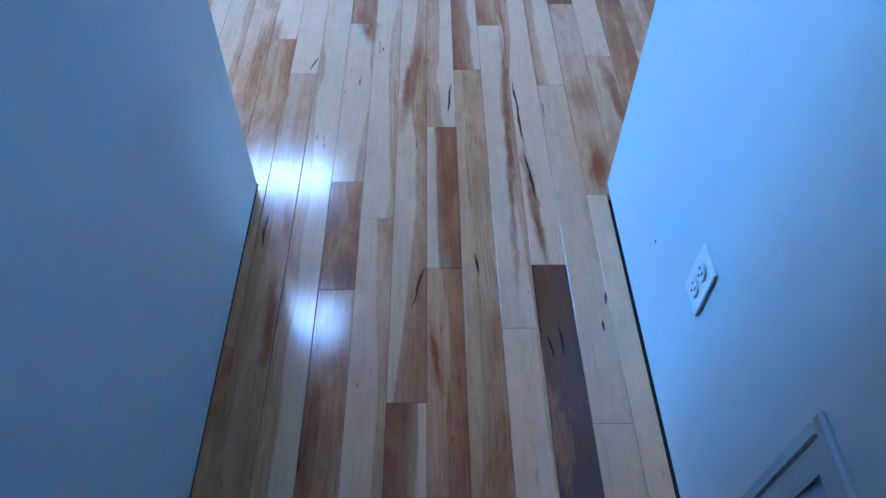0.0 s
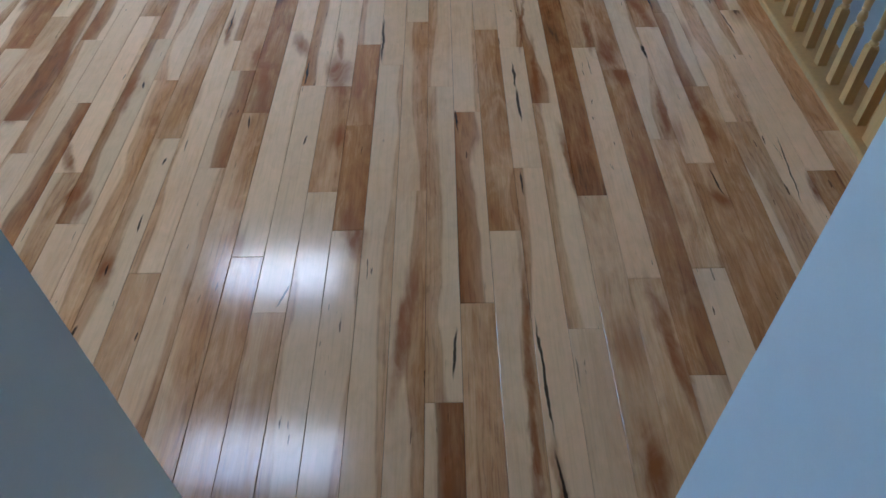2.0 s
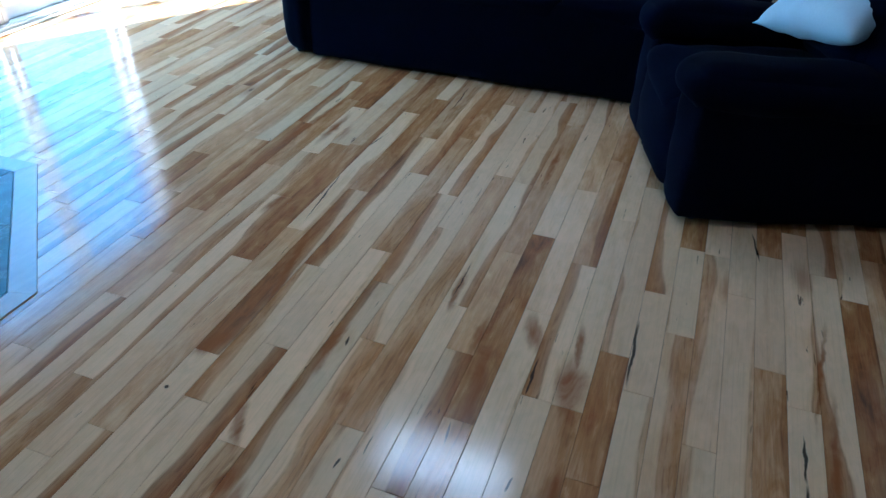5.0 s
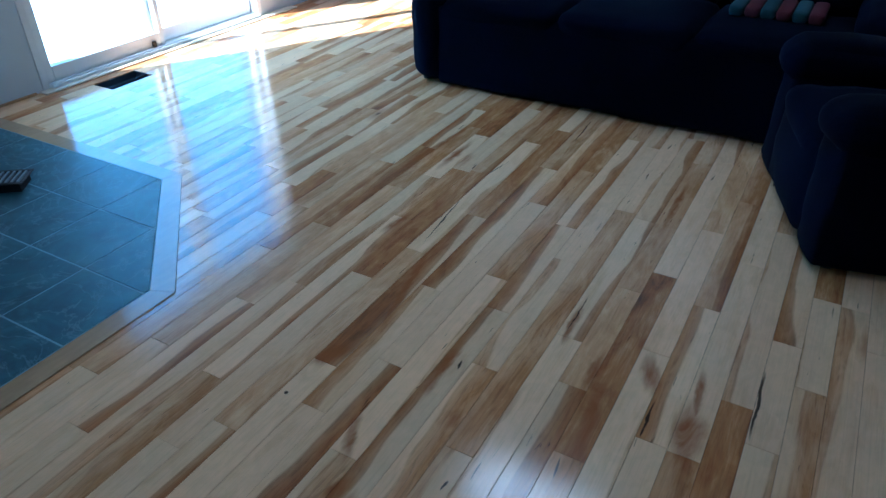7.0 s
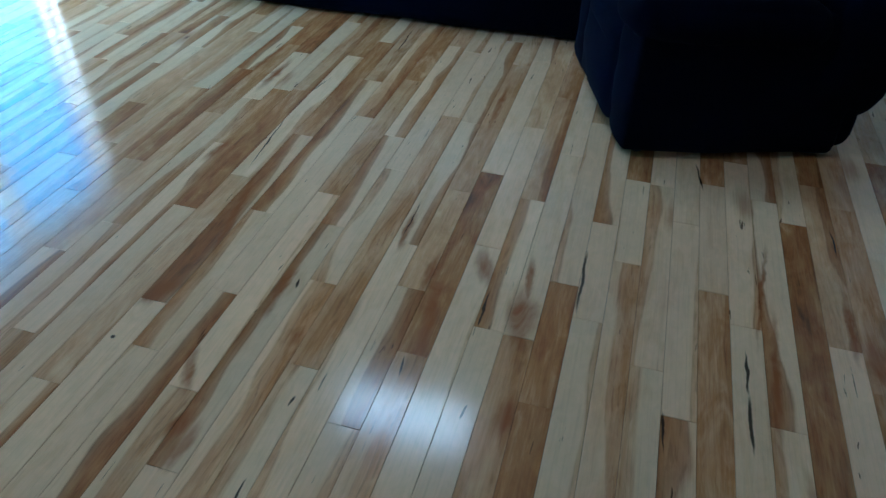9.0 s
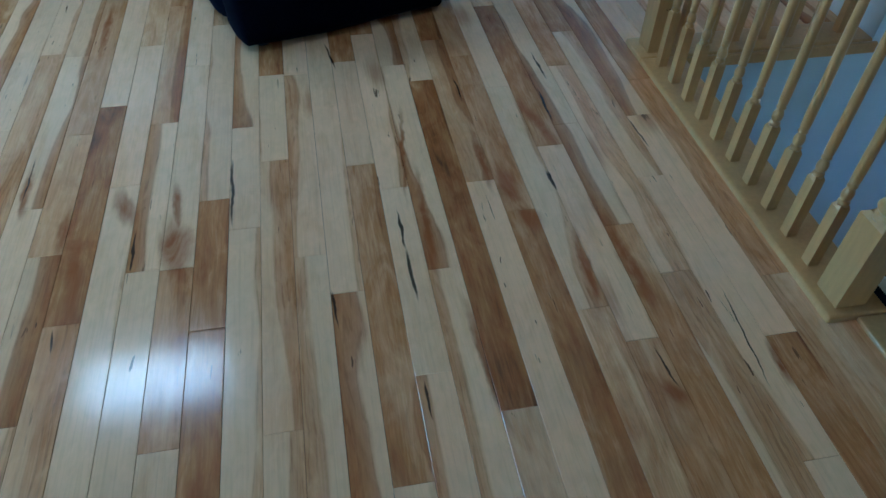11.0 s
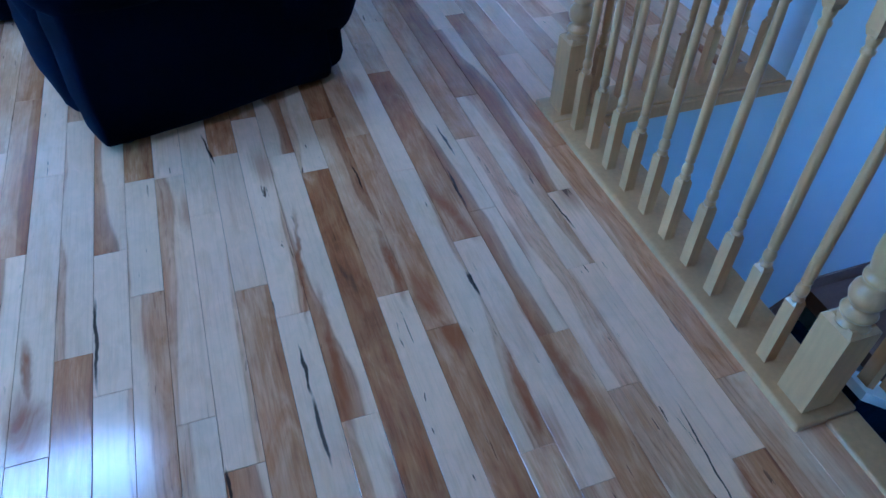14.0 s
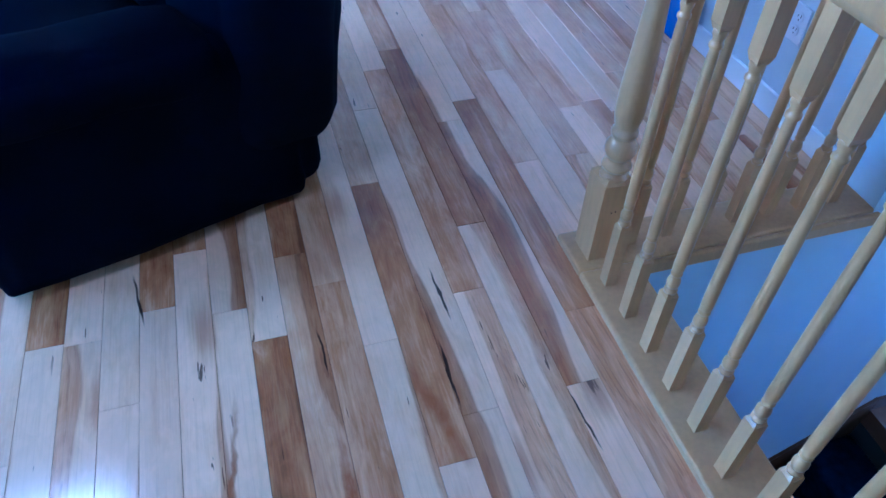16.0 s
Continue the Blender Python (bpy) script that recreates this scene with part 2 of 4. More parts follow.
def plank_wood(name, gloss=0.10):
    """Lacquered hardwood. Each board carries its sapwood tone, its heartwood tone and how much of its width the heartwood takes along its length."""
    n = Nodes(name)
    chance = n.math("FRACT", n.math("ADD", n.math("MULTIPLY", n.add("ShaderNodeObjectInfo").outputs["Random"], 7.31), n.add("ShaderNodeNewGeometry").outputs["Random Per Island"]))
    place = n.add("ShaderNodeNewGeometry").outputs["Position"]
    shift = n.add("ShaderNodeCombineXYZ", ((0, n.math("MULTIPLY", chance, 13.0)), (1, n.math("MULTIPLY", chance, 71.0)), (2, n.math("MULTIPLY", chance, 29.0)))).outputs[0]
    where = n.add("ShaderNodeVectorMath", ((0, place), (1, shift)), operation="ADD").outputs[0]

    def stretched(x, y):
        return n.add("ShaderNodeVectorMath", ((0, where), (1, (x, y, 1.0))), operation="MULTIPLY").outputs[0]

    def layer(which):
        node = n.tree.nodes.new("ShaderNodeUVMap")
        node.uv_map = which
        split_node = n.add("ShaderNodeSeparateXYZ", ((0, node.outputs[0]),))
        return split_node.outputs[0], split_node.outputs[1]

    def toned(value):
        node = n.tree.nodes.new("ShaderNodeValToRGB")
        stops = node.color_ramp.elements
        while len(stops) < len(WOOD_TONES):
            stops.new(0.5)
        for stop, (at, colour) in zip(stops, WOOD_TONES):
            stop.position, stop.color = at, (*colour, 1.0)
        n.tree.links.new(value, node.inputs[0])
        return node.outputs[0]

    across = layer("UVMap")[0]
    cover, tone = layer("figure")
    core = layer("core")[0]
    wave = n.math("SUBTRACT", n.noise(stretched(4.0, 1.35), 1.0, 1.6, 0.42, 0.7), 0.5)
    figure = n.math("SUBTRACT", n.noise(stretched(48.0, 3.0), 1.0, 4.0, 0.6, 1.2), 0.5)
    grain = n.noise(stretched(190.0, 3.2), 1.0, 4.0, 0.6, 0.5)
    cloud = n.math("SUBTRACT", n.noise(stretched(16.0, 4.5), 1.0, 4.0, 0.6, 1.6), 0.5)
    streak = n.math("SUBTRACT", n.noise(stretched(60.0, 2.3), 1.0, 3.0, 0.55, 1.6), 0.5)
    vein = n.math("SUBTRACT", n.noise(stretched(75.0, 4.5), 1.0, 5.0, 0.65, 2.2), 0.5)
    smoke = n.math("SUBTRACT", n.noise(stretched(7.0, 1.0), 1.0, 3.0, 0.5, 1.2), 0.5)
    mottle = n.math("SUBTRACT", n.noise(stretched(30.0, 16.0), 1.0, 3.0, 0.6, 0.8), 0.5)
    edge = n.math("ADD", across, n.math("ADD", n.math("MULTIPLY", wave, 1.45), n.math("MULTIPLY", figure, 0.12)))
    edge = n.math("ADD", edge, n.math("SUBTRACT", n.math("MULTIPLY", cover, 1.28), 1.12))
    heartwood = n.math("ADD", n.math("MULTIPLY", n.ramp(edge, -0.04, 0.07), 0.62), n.math("MULTIPLY", n.ramp(edge, -0.16, 0.50), 0.38))
    rim = n.math("MULTIPLY", n.math("MULTIPLY", n.ramp(edge, -0.06, 0.02), n.math("SUBTRACT", 1.0, n.ramp(edge, 0.02, 0.20))), n.math("GREATER_THAN", wave, 0.02))
    own = n.math("MULTIPLY", n.math("SUBTRACT", n.math("FRACT", n.math("MULTIPLY", chance, 41.0)), 0.5), 0.10)
    drift = n.math("ADD", own, n.math("ADD", n.math("MULTIPLY", smoke, 0.95), n.math("ADD", n.math("MULTIPLY", cloud, 0.60), n.math("MULTIPLY", streak, 0.20))))
    sap = toned(n.math("ADD", tone, n.math("MULTIPLY", n.math("ADD", drift, n.math("MULTIPLY", vein, 0.42)), n.math("ADD", 0.48, n.math("MULTIPLY", tone, 1.3))), True))
    heart = toned(n.math("ADD", n.math("ADD", core, n.math("MULTIPLY", rim, 0.10)), n.math("ADD", n.math("MULTIPLY", drift, 0.9), n.math("MULTIPLY", vein, 0.42)), True))
    colour = n.mix(heartwood, sap, heart)
    depth = n.math("ADD", heartwood, tone, True)
    rings = n.math("SINE", n.math("ADD", n.math("MULTIPLY", edge, 34.0), n.math("MULTIPLY", figure, 8.0)))
    line = n.math("MULTIPLY", n.ramp(rings, 0.55, 1.0), n.ramp(cloud, -0.16, 0.12))
    colour = n.mix(n.math("MULTIPLY", line, n.math("ADD", 0.05, n.math("MULTIPLY", depth, 0.30))), colour, rgb((0.17, 0.070, 0.028)))
    light = n.math("ADD", 1.0, n.math("ADD", n.math("MULTIPLY", mottle, 0.26), n.math("MULTIPLY", n.math("SUBTRACT", n.math("FRACT", n.math("MULTIPLY", chance, 5.7)), 0.5), 0.16)))
    colour = n.add("ShaderNodeVectorMath", ((0, colour), (3, light)), operation="SCALE").outputs[0]
    blush = n.math("MULTIPLY", n.math("FRACT", n.math("MULTIPLY", chance, 23.0)), 0.5)
    colour = n.mix(blush, colour, n.add("ShaderNodeVectorMath", ((0, colour), (1, (1.0, 0.90, 0.86))), operation="MULTIPLY").outputs[0])
    colour = n.mix(n.math("MULTIPLY", n.ramp(grain, 0.45, 0.80), 0.16), colour, rgb((0.27, 0.13, 0.06)))
    fleck = n.noise(stretched(95.0, 9.0), 1.0, 2.0, 0.5, 0.4)
    field = n.ramp(n.noise(stretched(8.0, 1.6), 1.0, 1.0), 0.50, 0.64)
    colour = n.mix(n.math("MULTIPLY", n.math("MULTIPLY", n.ramp(fleck, 0.700, 0.715), field), 0.85), colour, rgb((0.060, 0.024, 0.010)))
    cell = n.add("ShaderNodeTexVoronoi", (("Vector", stretched(5.0, 2.0)), ("Scale", 1.0), ("Randomness", 1.0)), voronoi_dimensions="2D")
    spot = n.math("ADD", cell.outputs["Distance"], n.math("MULTIPLY", figure, 0.30))
    pick = n.add("ShaderNodeSeparateColor", ((0, cell.outputs["Color"]),)).outputs[0]
    halo = n.math("MULTIPLY", n.math("GREATER_THAN", pick, 0.84), n.math("SUBTRACT", 1.0, n.ramp(spot, 0.02, 0.26)))
    colour = n.mix(n.math("MULTIPLY", halo, 0.60), colour, rgb((0.36, 0.125, 0.033)))
    eye_of_knot = n.math("MULTIPLY", n.math("GREATER_THAN", pick, 0.95), n.math("SUBTRACT", 1.0, n.ramp(spot, 0.01, 0.05)))
    colour = n.mix(n.math("MULTIPLY", eye_of_knot, 0.75), colour, rgb((0.07, 0.032, 0.016)))
    stains = n.add("ShaderNodeGroup", node_tree=FLOOR_STAINS)
    dark = n.math("SUBTRACT", 1.0, n.ramp(stains.outputs["knot"], 0.30, 1.30))
    colour = n.mix(n.math("MULTIPLY", dark, n.math("ADD", 0.62, n.math("MULTIPLY", n.ramp(cloud, -0.18, 0.18), 0.34))), colour, rgb((0.300, 0.088, 0.020)))
    crack = n.math("SUBTRACT", 1.0, n.ramp(stains.outputs["crack"], 0.55, 1.0))
    colour = n.mix(n.math("MULTIPLY", crack, 0.92), colour, rgb((0.022, 0.012, 0.008)))
    rough = n.math("ADD", gloss, n.math("MULTIPLY", n.noise(stretched(30.0, 8.0), 1.0), 0.06))
    n.set(Base_Color=colour, Roughness=rough, IOR=1.58)
    return n.bump(n.math("ADD", n.math("MULTIPLY", grain, 0.25), n.noise(stretched(14.0, 4.0), 1.0, 2.0)), 0.06, 0.0010)


def plain(name, colour, rough=0.5, metal=0.0, spread=0.12, scale=18.0, bump=0.1, stretch=(1, 1, 1), **more):
    """A surface with two scales of variation in colour and relief."""
    n = Nodes(name)
    place = n.add("ShaderNodeVectorMath", ((0, n.add("ShaderNodeTexCoord").outputs["Object"]), (1, stretch)), operation="MULTIPLY").outputs[0]
    fine, broad = n.noise(place, scale * 8), n.noise(place, scale * 0.35, 3.0)
    amount = n.math("ADD", n.math("MULTIPLY", fine, 0.4), n.math("MULTIPLY", broad, 0.6))
    n.set(Base_Color=n.mix(n.ramp(amount, 0.25, 0.75), shade(colour, 1 - spread), shade(colour, 1 + spread)), Metallic=metal,
          Roughness=n.math("ADD", rough - 0.04, n.math("MULTIPLY", broad, 0.08)), **more)
    return n.bump(amount, bump, 0.002)


FLOOR_WOOD = plank_wood("floor_hardwood")
MAPLE = plain("maple_lacquer", (0.53, 0.285, 0.098), 0.30, spread=0.16, scale=9, stretch=(1, 1, 0.18), bump=0.04)
OAK_TRIM = plain("border_wood", (0.44, 0.265, 0.135), 0.16, spread=0.2, scale=7, stretch=(1, 0.25, 1), bump=0.03)
PALE_TRIM = plain("pale_maple_trim", (0.72, 0.58, 0.42), 0.3, spread=0.1, scale=9, stretch=(1, 0.2, 1), bump=0.03)
DARK_OAK = plain("stained_oak", (0.13, 0.065, 0.03), 0.35, spread=0.3, scale=8)
PAINT = plain("pale_blue_wall_paint", (0.590, 0.640, 0.668), 0.55, spread=0.025, scale=30, bump=0.12)
# unseen ceiling, kept dark so that less light bounces onto the floor
CEILING = plain("dimmed_ceiling", (0.27, 0.255, 0.235), 0.9, spread=0.04, scale=40, bump=0.5)
WHITE = plain("white_vinyl", (0.80, 0.81, 0.80), 0.35, spread=0.03)
SUBFLOOR = plain("subfloor", (0.012, 0.010, 0.009), 0.9)
GROUT = plain("grey_blue_grout", (0.24, 0.34, 0.37), 0.85, spread=0.3)
UPHOLSTERY = plain("navy_microfibre", (0.0010, 0.0019, 0.0068), 0.95, spread=0.35, scale=10, bump=0.4, Sheen_Weight=0.012, Sheen_Roughness=0.4, Specular_IOR_Level=0.03)
CARPET = plain("navy_carpet", (0.006, 0.012, 0.030), 1.0, spread=0.6, scale=60, bump=1.0, Specular_IOR_Level=0.05)
PILLOW = plain("pale_blue_cotton", (0.50, 0.58, 0.61), 0.85, spread=0.08, scale=25, bump=0.3)
RED_CLOTH = plain("red_cotton", (0.08, 0.006, 0.010), 0.9, spread=0.2)
TEAL_CLOTH = plain("teal_cotton", (0.010, 0.045, 0.055), 0.9, spread=0.2)
DARK_METAL = plain("dark_bronze_metal", (0.035, 0.03, 0.028), 0.4, 0.7)
# paler than the register's frame: the light the slats catch is in their colour
SLAT_METAL = plain("lit_slat_metal", (0.26, 0.28, 0.29), 0.35, 0.6, spread=0.3)
DUCT = plain("duct_metal", (0.07, 0.09, 0.11), 0.45, 0.6)
GRILLE_METAL = plain("grey_enamelled_metal", (0.45, 0.52, 0.59), 0.4, spread=0.05)
PLASTIC = plain("white_plastic", (0.78, 0.79, 0.80), 0.3, spread=0.02)
SLOT = plain("dark_slot", (0.01, 0.01, 0.012), 0.8)
DECKING = plain("pale_decking", (0.62, 0.58, 0.52), 0.8, spread=0.15)
GROUND = plain("dry_lawn", (0.16, 0.17, 0.09), 0.95, spread=0.3, scale=2)
BLUE_PLASTIC = plain("blue_plastic", (0.02, 0.14, 0.55), 0.4)


def tile_material():
    n = Nodes("slate_blue_tile")
    chance = n.add("ShaderNodeObjectInfo").outputs["Random"]
    where = n.add("ShaderNodeVectorMath", ((0, n.add("ShaderNodeNewGeometry").outputs["Position"]), (1, n.add("ShaderNodeCombineXYZ", ((0, n.math("MULTIPLY", chance, 31.0)), (1, n.math("MULTIPLY", chance, 57.0)))).outputs[0])), operation="ADD").outputs[0]
    cloud, vein = n.noise(where, 6.0, 6.0, 0.65, 1.0), n.noise(where, 3.2, 5.0, 0.6, 2.0)
    veins = n.math("SUBTRACT", 1.0, n.ramp(n.math("ABSOLUTE", n.math("SUBTRACT", vein, 0.5)), 0.0, 0.02))
    colour = n.mix(n.ramp(cloud, 0.3, 0.72), rgb((0.020, 0.060, 0.074)), rgb((0.054, 0.132, 0.152)))
    colour = n.mix(n.math("MULTIPLY", veins, 0.22), colour, rgb((0.32, 0.42, 0.44)))
    n.set(Base_Color=colour, Roughness=n.math("ADD", 0.36, n.math("MULTIPLY", cloud, 0.15)), Specular_IOR_Level=0.38)
    return n.bump(cloud, 0.25, 0.003)


TILE = tile_material()


def glass_material():
    n = Nodes("window_glass")
    n.set(Base_Color=rgb((0.95, 0.98, 0.98)), Roughness=0.0, Transmission_Weight=1.0, IOR=1.02)
    return n.mat


GLASS = glass_material()


# ---- shape helpers ----
def box(bm, x0, x1, y0, y1, z0, z1, bevel=0.0, segments=1):
    made = bmesh.ops.create_cube(bm, size=1.0, matrix=Matrix.Translation(((x0 + x1) / 2, (y0 + y1) / 2, (z0 + z1) / 2)) @ Matrix.Diagonal((x1 - x0, y1 - y0, z1 - z0, 1)))
    if bevel:
        edges = list({e for v in made["verts"] for e in v.link_edges})
        bmesh.ops.bevel(bm, geom=edges, offset=bevel, segments=segments, affect="EDGES", profile=0.5)
    return bm


def boxed(*sizes, bevel=0.0, segments=1):
    return box(bmesh.new(), *sizes, bevel=bevel, segments=segments)


def lathe(bm, profile, sides=14, x=0.0, y=0.0):
    """A turned solid about the upright line through x, y; the profile gives radius and height."""
    rings = []
    for r, z in profile:
        rings.append([bm.verts.new((x + r * math.cos(math.tau * s / sides), y + r * math.sin(math.tau * s / sides), z)) for s in range(sides)])
    for low, high in zip(rings, rings[1:]):
        for s in range(sides):
            bm.faces.new((low[s], low[(s + 1) % sides], high[(s + 1) % sides], high[s])).smooth = True
    bm.faces.new(rings[0][::-1])
    bm.faces.new(rings[-1])
    return bm


def soft_box(x0, x1, y0, y1, z0, z1, r, cuts=9, puff=0.0, wrinkle=0.0, seed=0.0):
    """A padded block: rounded edges, bulging faces and slight wrinkles."""
    bm = bmesh.new()
    bmesh.ops.create_cube(bm, size=2.0)
    bmesh.ops.subdivide_edges(bm, edges=bm.edges[:], cuts=cuts, use_grid_fill=True)
    half, mid = Vector(((x1 - x0) / 2, (y1 - y0) / 2, (z1 - z0) / 2)), Vector(((x0 + x1) / 2, (y0 + y1) / 2, (z0 + z1) / 2))
    r = min(r, *half)
    for v in bm.verts:
        c = Vector([math.sin(a * math.pi / 2) for a in v.co])
        full = Vector([c[i] * half[i] for i in range(3)])
        core = Vector([max(-(half[i] - r), min(half[i] - r, full[i])) for i in range(3)])
        out = full - core
        p = core + (out.normalized() * r if out.length > 1e-6 else out)
        bulge = [(1 - c[(i + 1) % 3] ** 2) * (1 - c[(i + 2) % 3] ** 2) * (1 if c[i] > 0 else -1) * (abs(c[i]) ** 3) for i in range(3)]
        p += Vector(bulge) * puff
        if wrinkle:
            p += out.normalized() * wrinkle * noise.noise(Vector((p.x * 6 + seed, p.y * 6, p.z * 9))) if out.length > 1e-6 else Vector()
        v.co = mid + p
    for face in bm.faces:
        face.smooth = True
    return bm


def mesh_of(name, bm, materials):
    bm.normal_update()
    data = bpy.data.meshes.new(name)
    bm.to_mesh(data)
    bm.free()
    for m in materials if isinstance(materials, (list, tuple)) else [materials]:
        data.materials.append(m)
    return data


def part(name, bm, material, parent, label=""):
    ob = new(name, mesh_of(name, bm, material))
    ob.parent = parent
    return tagged(ob, label)


def thing(name, label, category, m=None, group="", kind=""):
    ob = new(name)
    ob.empty_display_size = 0.1
    if m is not None:
        ob.matrix_world = m
    return tagged(ob, label, category, group, kind)


def structure(name, bm, material, label, category):
    return tagged(new(name, mesh_of(name, bm, material)), label, category, kind="structure")


def ring_wall(bm, axis, at0, at1, a0, a1, z0, z1, holes=()):
    """A wall slab between at0 and at1 on one axis, from a0 to a1 along it, with rectangular openings (a, b, low, high) through it."""
    cuts_a = sorted({a0, a1, *[h[0] for h in holes], *[h[1] for h in holes]})
    for a, b in zip(cuts_a, cuts_a[1:]):
        spans = [(z0, z1)]
        for h in holes:
            if h[0] < b and h[1] > a:
                spans = [s for low, high in spans for s in ((low, min(high, h[2])), (max(low, h[3]), high)) if s[1] - s[0] > 1e-4]
        for low, high in spans:
            box(bm, *((at0, at1, a, b) if axis == "x" else (a, b, at0, at1)), low, high)
    bmesh.ops.remove_doubles(bm, verts=bm.verts[:], dist=1e-5)
    return bm


# ---- setting ----
W = 0.083
LEFT, RIGHT, CORNER, DOOR_X, WELL_X, WELL_FAR, EAST = -0.439, 0.473, 1.277, -4.05, 1.395, 3.445, 2.165
RISE, RUN, LANDING = 0.193, 0.25, -1.351


def roof_z(y):
    return 2.44 + max(0.0, y - CORNER) * 0.33


VENT = (-3.89, -3.785, 3.755, 4.04)
slab = box(bmesh.new(), VENT[1], WELL_X - 0.012, -1.6, 7.6, -0.24, -0.0185)
box(slab, -4.25, VENT[0], -1.6, 7.6, -0.24, -0.0185)
box(slab, VENT[0], VENT[1], -1.6, VENT[2], -0.24, -0.0185)
box(slab, VENT[0], VENT[1], VENT[3], 7.6, -0.24, -0.0185)
box(slab, WELL_X - 0.012, EAST, WELL_FAR + 0.14, 7.6, -0.24, -0.0185)
floor = structure("floor", slab, SUBFLOOR, "hardwood plank floor in mixed cream and brown tones", "floor")

structure("wall_corridor_left", boxed(LEFT - 0.12, LEFT, -1.6, CORNER, 0.004, 2.44, bevel=0.004), PAINT, "pale blue painted corridor wall", "wall")
vent_hole = (0.075, 0.310, 0.298, 0.522)
structure("wall_corridor_right", ring_wall(bmesh.new(), "x", RIGHT, RIGHT + 0.12, -1.6, CORNER, 0.004, 2.44, [vent_hole]), PAINT, "pale blue painted corridor wall", "wall")
structure("wall_corridor_end", boxed(LEFT - 0.12, RIGHT + 0.12, -1.72, -1.6, -0.24, 2.44), PAINT, "pale blue painted wall closing the corridor", "wall")
structure("wall_south", boxed(-4.05, LEFT - 0.12, CORNER - 0.12, CORNER - 0.001, -0.018, 2.6), PAINT, "pale blue painted living room wall", "wall")
structure("wall_stairs_south", boxed(RIGHT + 0.12, 4.4, CORNER - 0.12, CORNER - 0.001, -2.9, 2.6), PAINT, "pale blue painted wall beside the stairs", "wall")
structure("wall_west", ring_wall(bmesh.new(), "x", DOOR_X - 0.2, DOOR_X, CORNER - 0.12, 7.6, -0.24, 4.7, [(3.545, 5.345, 0.0, 2.05)]), PAINT, "pale blue painted wall around the patio door", "wall")
structure("wall_north", boxed(-4.05, 2.32, 7.5, 7.65, -0.24, 4.7), PAINT, "pale blue painted far wall", "wall")
structure("wall_east", ring_wall(bmesh.new(), "x", EAST, EAST + 0.12, WELL_FAR + 0.12, 7.5, -0.24, 4.7), PAINT, "pale blue painted wall beyond the stairwell", "wall")
structure("wall_stairwell", ring_wall(bmesh.new(), "y", WELL_FAR, WELL_FAR + 0.12, WELL_X - 0.2, 4.4, -2.9, -0.03), PAINT, "pale blue painted stairwell wall", "wall")
structure("wall_stairwell_upper", boxed(EAST, 4.4, WELL_FAR, WELL_FAR + 0.12, -0.03, 3.5), PAINT, "pale blue painted stairwell wall", "wall")
# the opening is for an added window that stays out of view
structure("wall_entry_east", ring_wall(bmesh.new(), "x", 4.4, 4.52, CORNER - 0.12, WELL_FAR + 0.12, -2.9, 3.5, [(2.05, 2.95, -0.35, 0.55)]), PAINT, "pale blue painted entry wall with an added, unseen window", "wall")
structure("wall_stairwell_west", boxed(WELL_X - 0.16, WELL_X - 0.04, CORNER, WELL_FAR, -2.9, -0.24), PAINT, "pale blue painted wall under the upper floor", "wall")

roof = bmesh.new()
box(roof, LEFT - 0.12, RIGHT + 0.12, -1.72, CORNER - 0.12, 2.44, 2.56)
openings = [(-2.14, -0.96, 4.78, 5.42), (-1.79, -0.65, 2.66, 3.12)]
xs = sorted({-4.25, 4.52, *[o[0] for o in openings], *[o[1] for o in openings]})
ys = sorted({CORNER - 0.12, CORNER, 7.65, *[o[2] for o in openings], *[o[3] for o in openings]})
for xa, xb in zip(xs, xs[1:]):
    for ya, yb in zip(ys, ys[1:]):
        if any(o[0] <= xa and xb <= o[1] and o[2] <= ya and yb <= o[3] for o in openings):
            continue
        low = [roof.verts.new((x, y, roof_z(y))) for x, y in ((xa, ya), (xb, ya), (xb, yb), (xa, yb))]
        top = [roof.verts.new((v.co.x, v.co.y, v.co.z + 0.3)) for v in low]
        roof.faces.new(low[::-1])
        roof.faces.new(top)
        for i in range(4):
            roof.faces.new((low[i], low[(i + 1) % 4], top[(i + 1) % 4], top[i]))
structure("ceiling", roof, CEILING, "unseen sloping ceiling, darkened to cut bounced light, with two skylight openings", "ceiling")
for n, (xa, xb, ya, yb) in enumerate(openings, 1):
    z = roof_z((ya + yb) / 2) + 0.34
    sky_window = structure("skylight_%d" % n, boxed(xa - 0.05, xb + 0.05, ya - 0.05, yb + 0.05, z + 0.10, z + 0.125), GLASS, "glazed skylight in the sloping ceiling", "skylight")
    sky_window.visible_shadow = False

structure("baseboard_east", boxed(EAST - 0.014, EAST, WELL_FAR + 0.16, 7.5, 0.0, 0.085, bevel=0.003), WHITE, "white baseboard along the far wall", "baseboard")
structure("baseboard_west", boxed(-4.05, -4.038, 3.20, 3.50, 0.0, 0.012, bevel=0.002), OAK_TRIM, "thin wooden edge strip by the patio door", "trim")


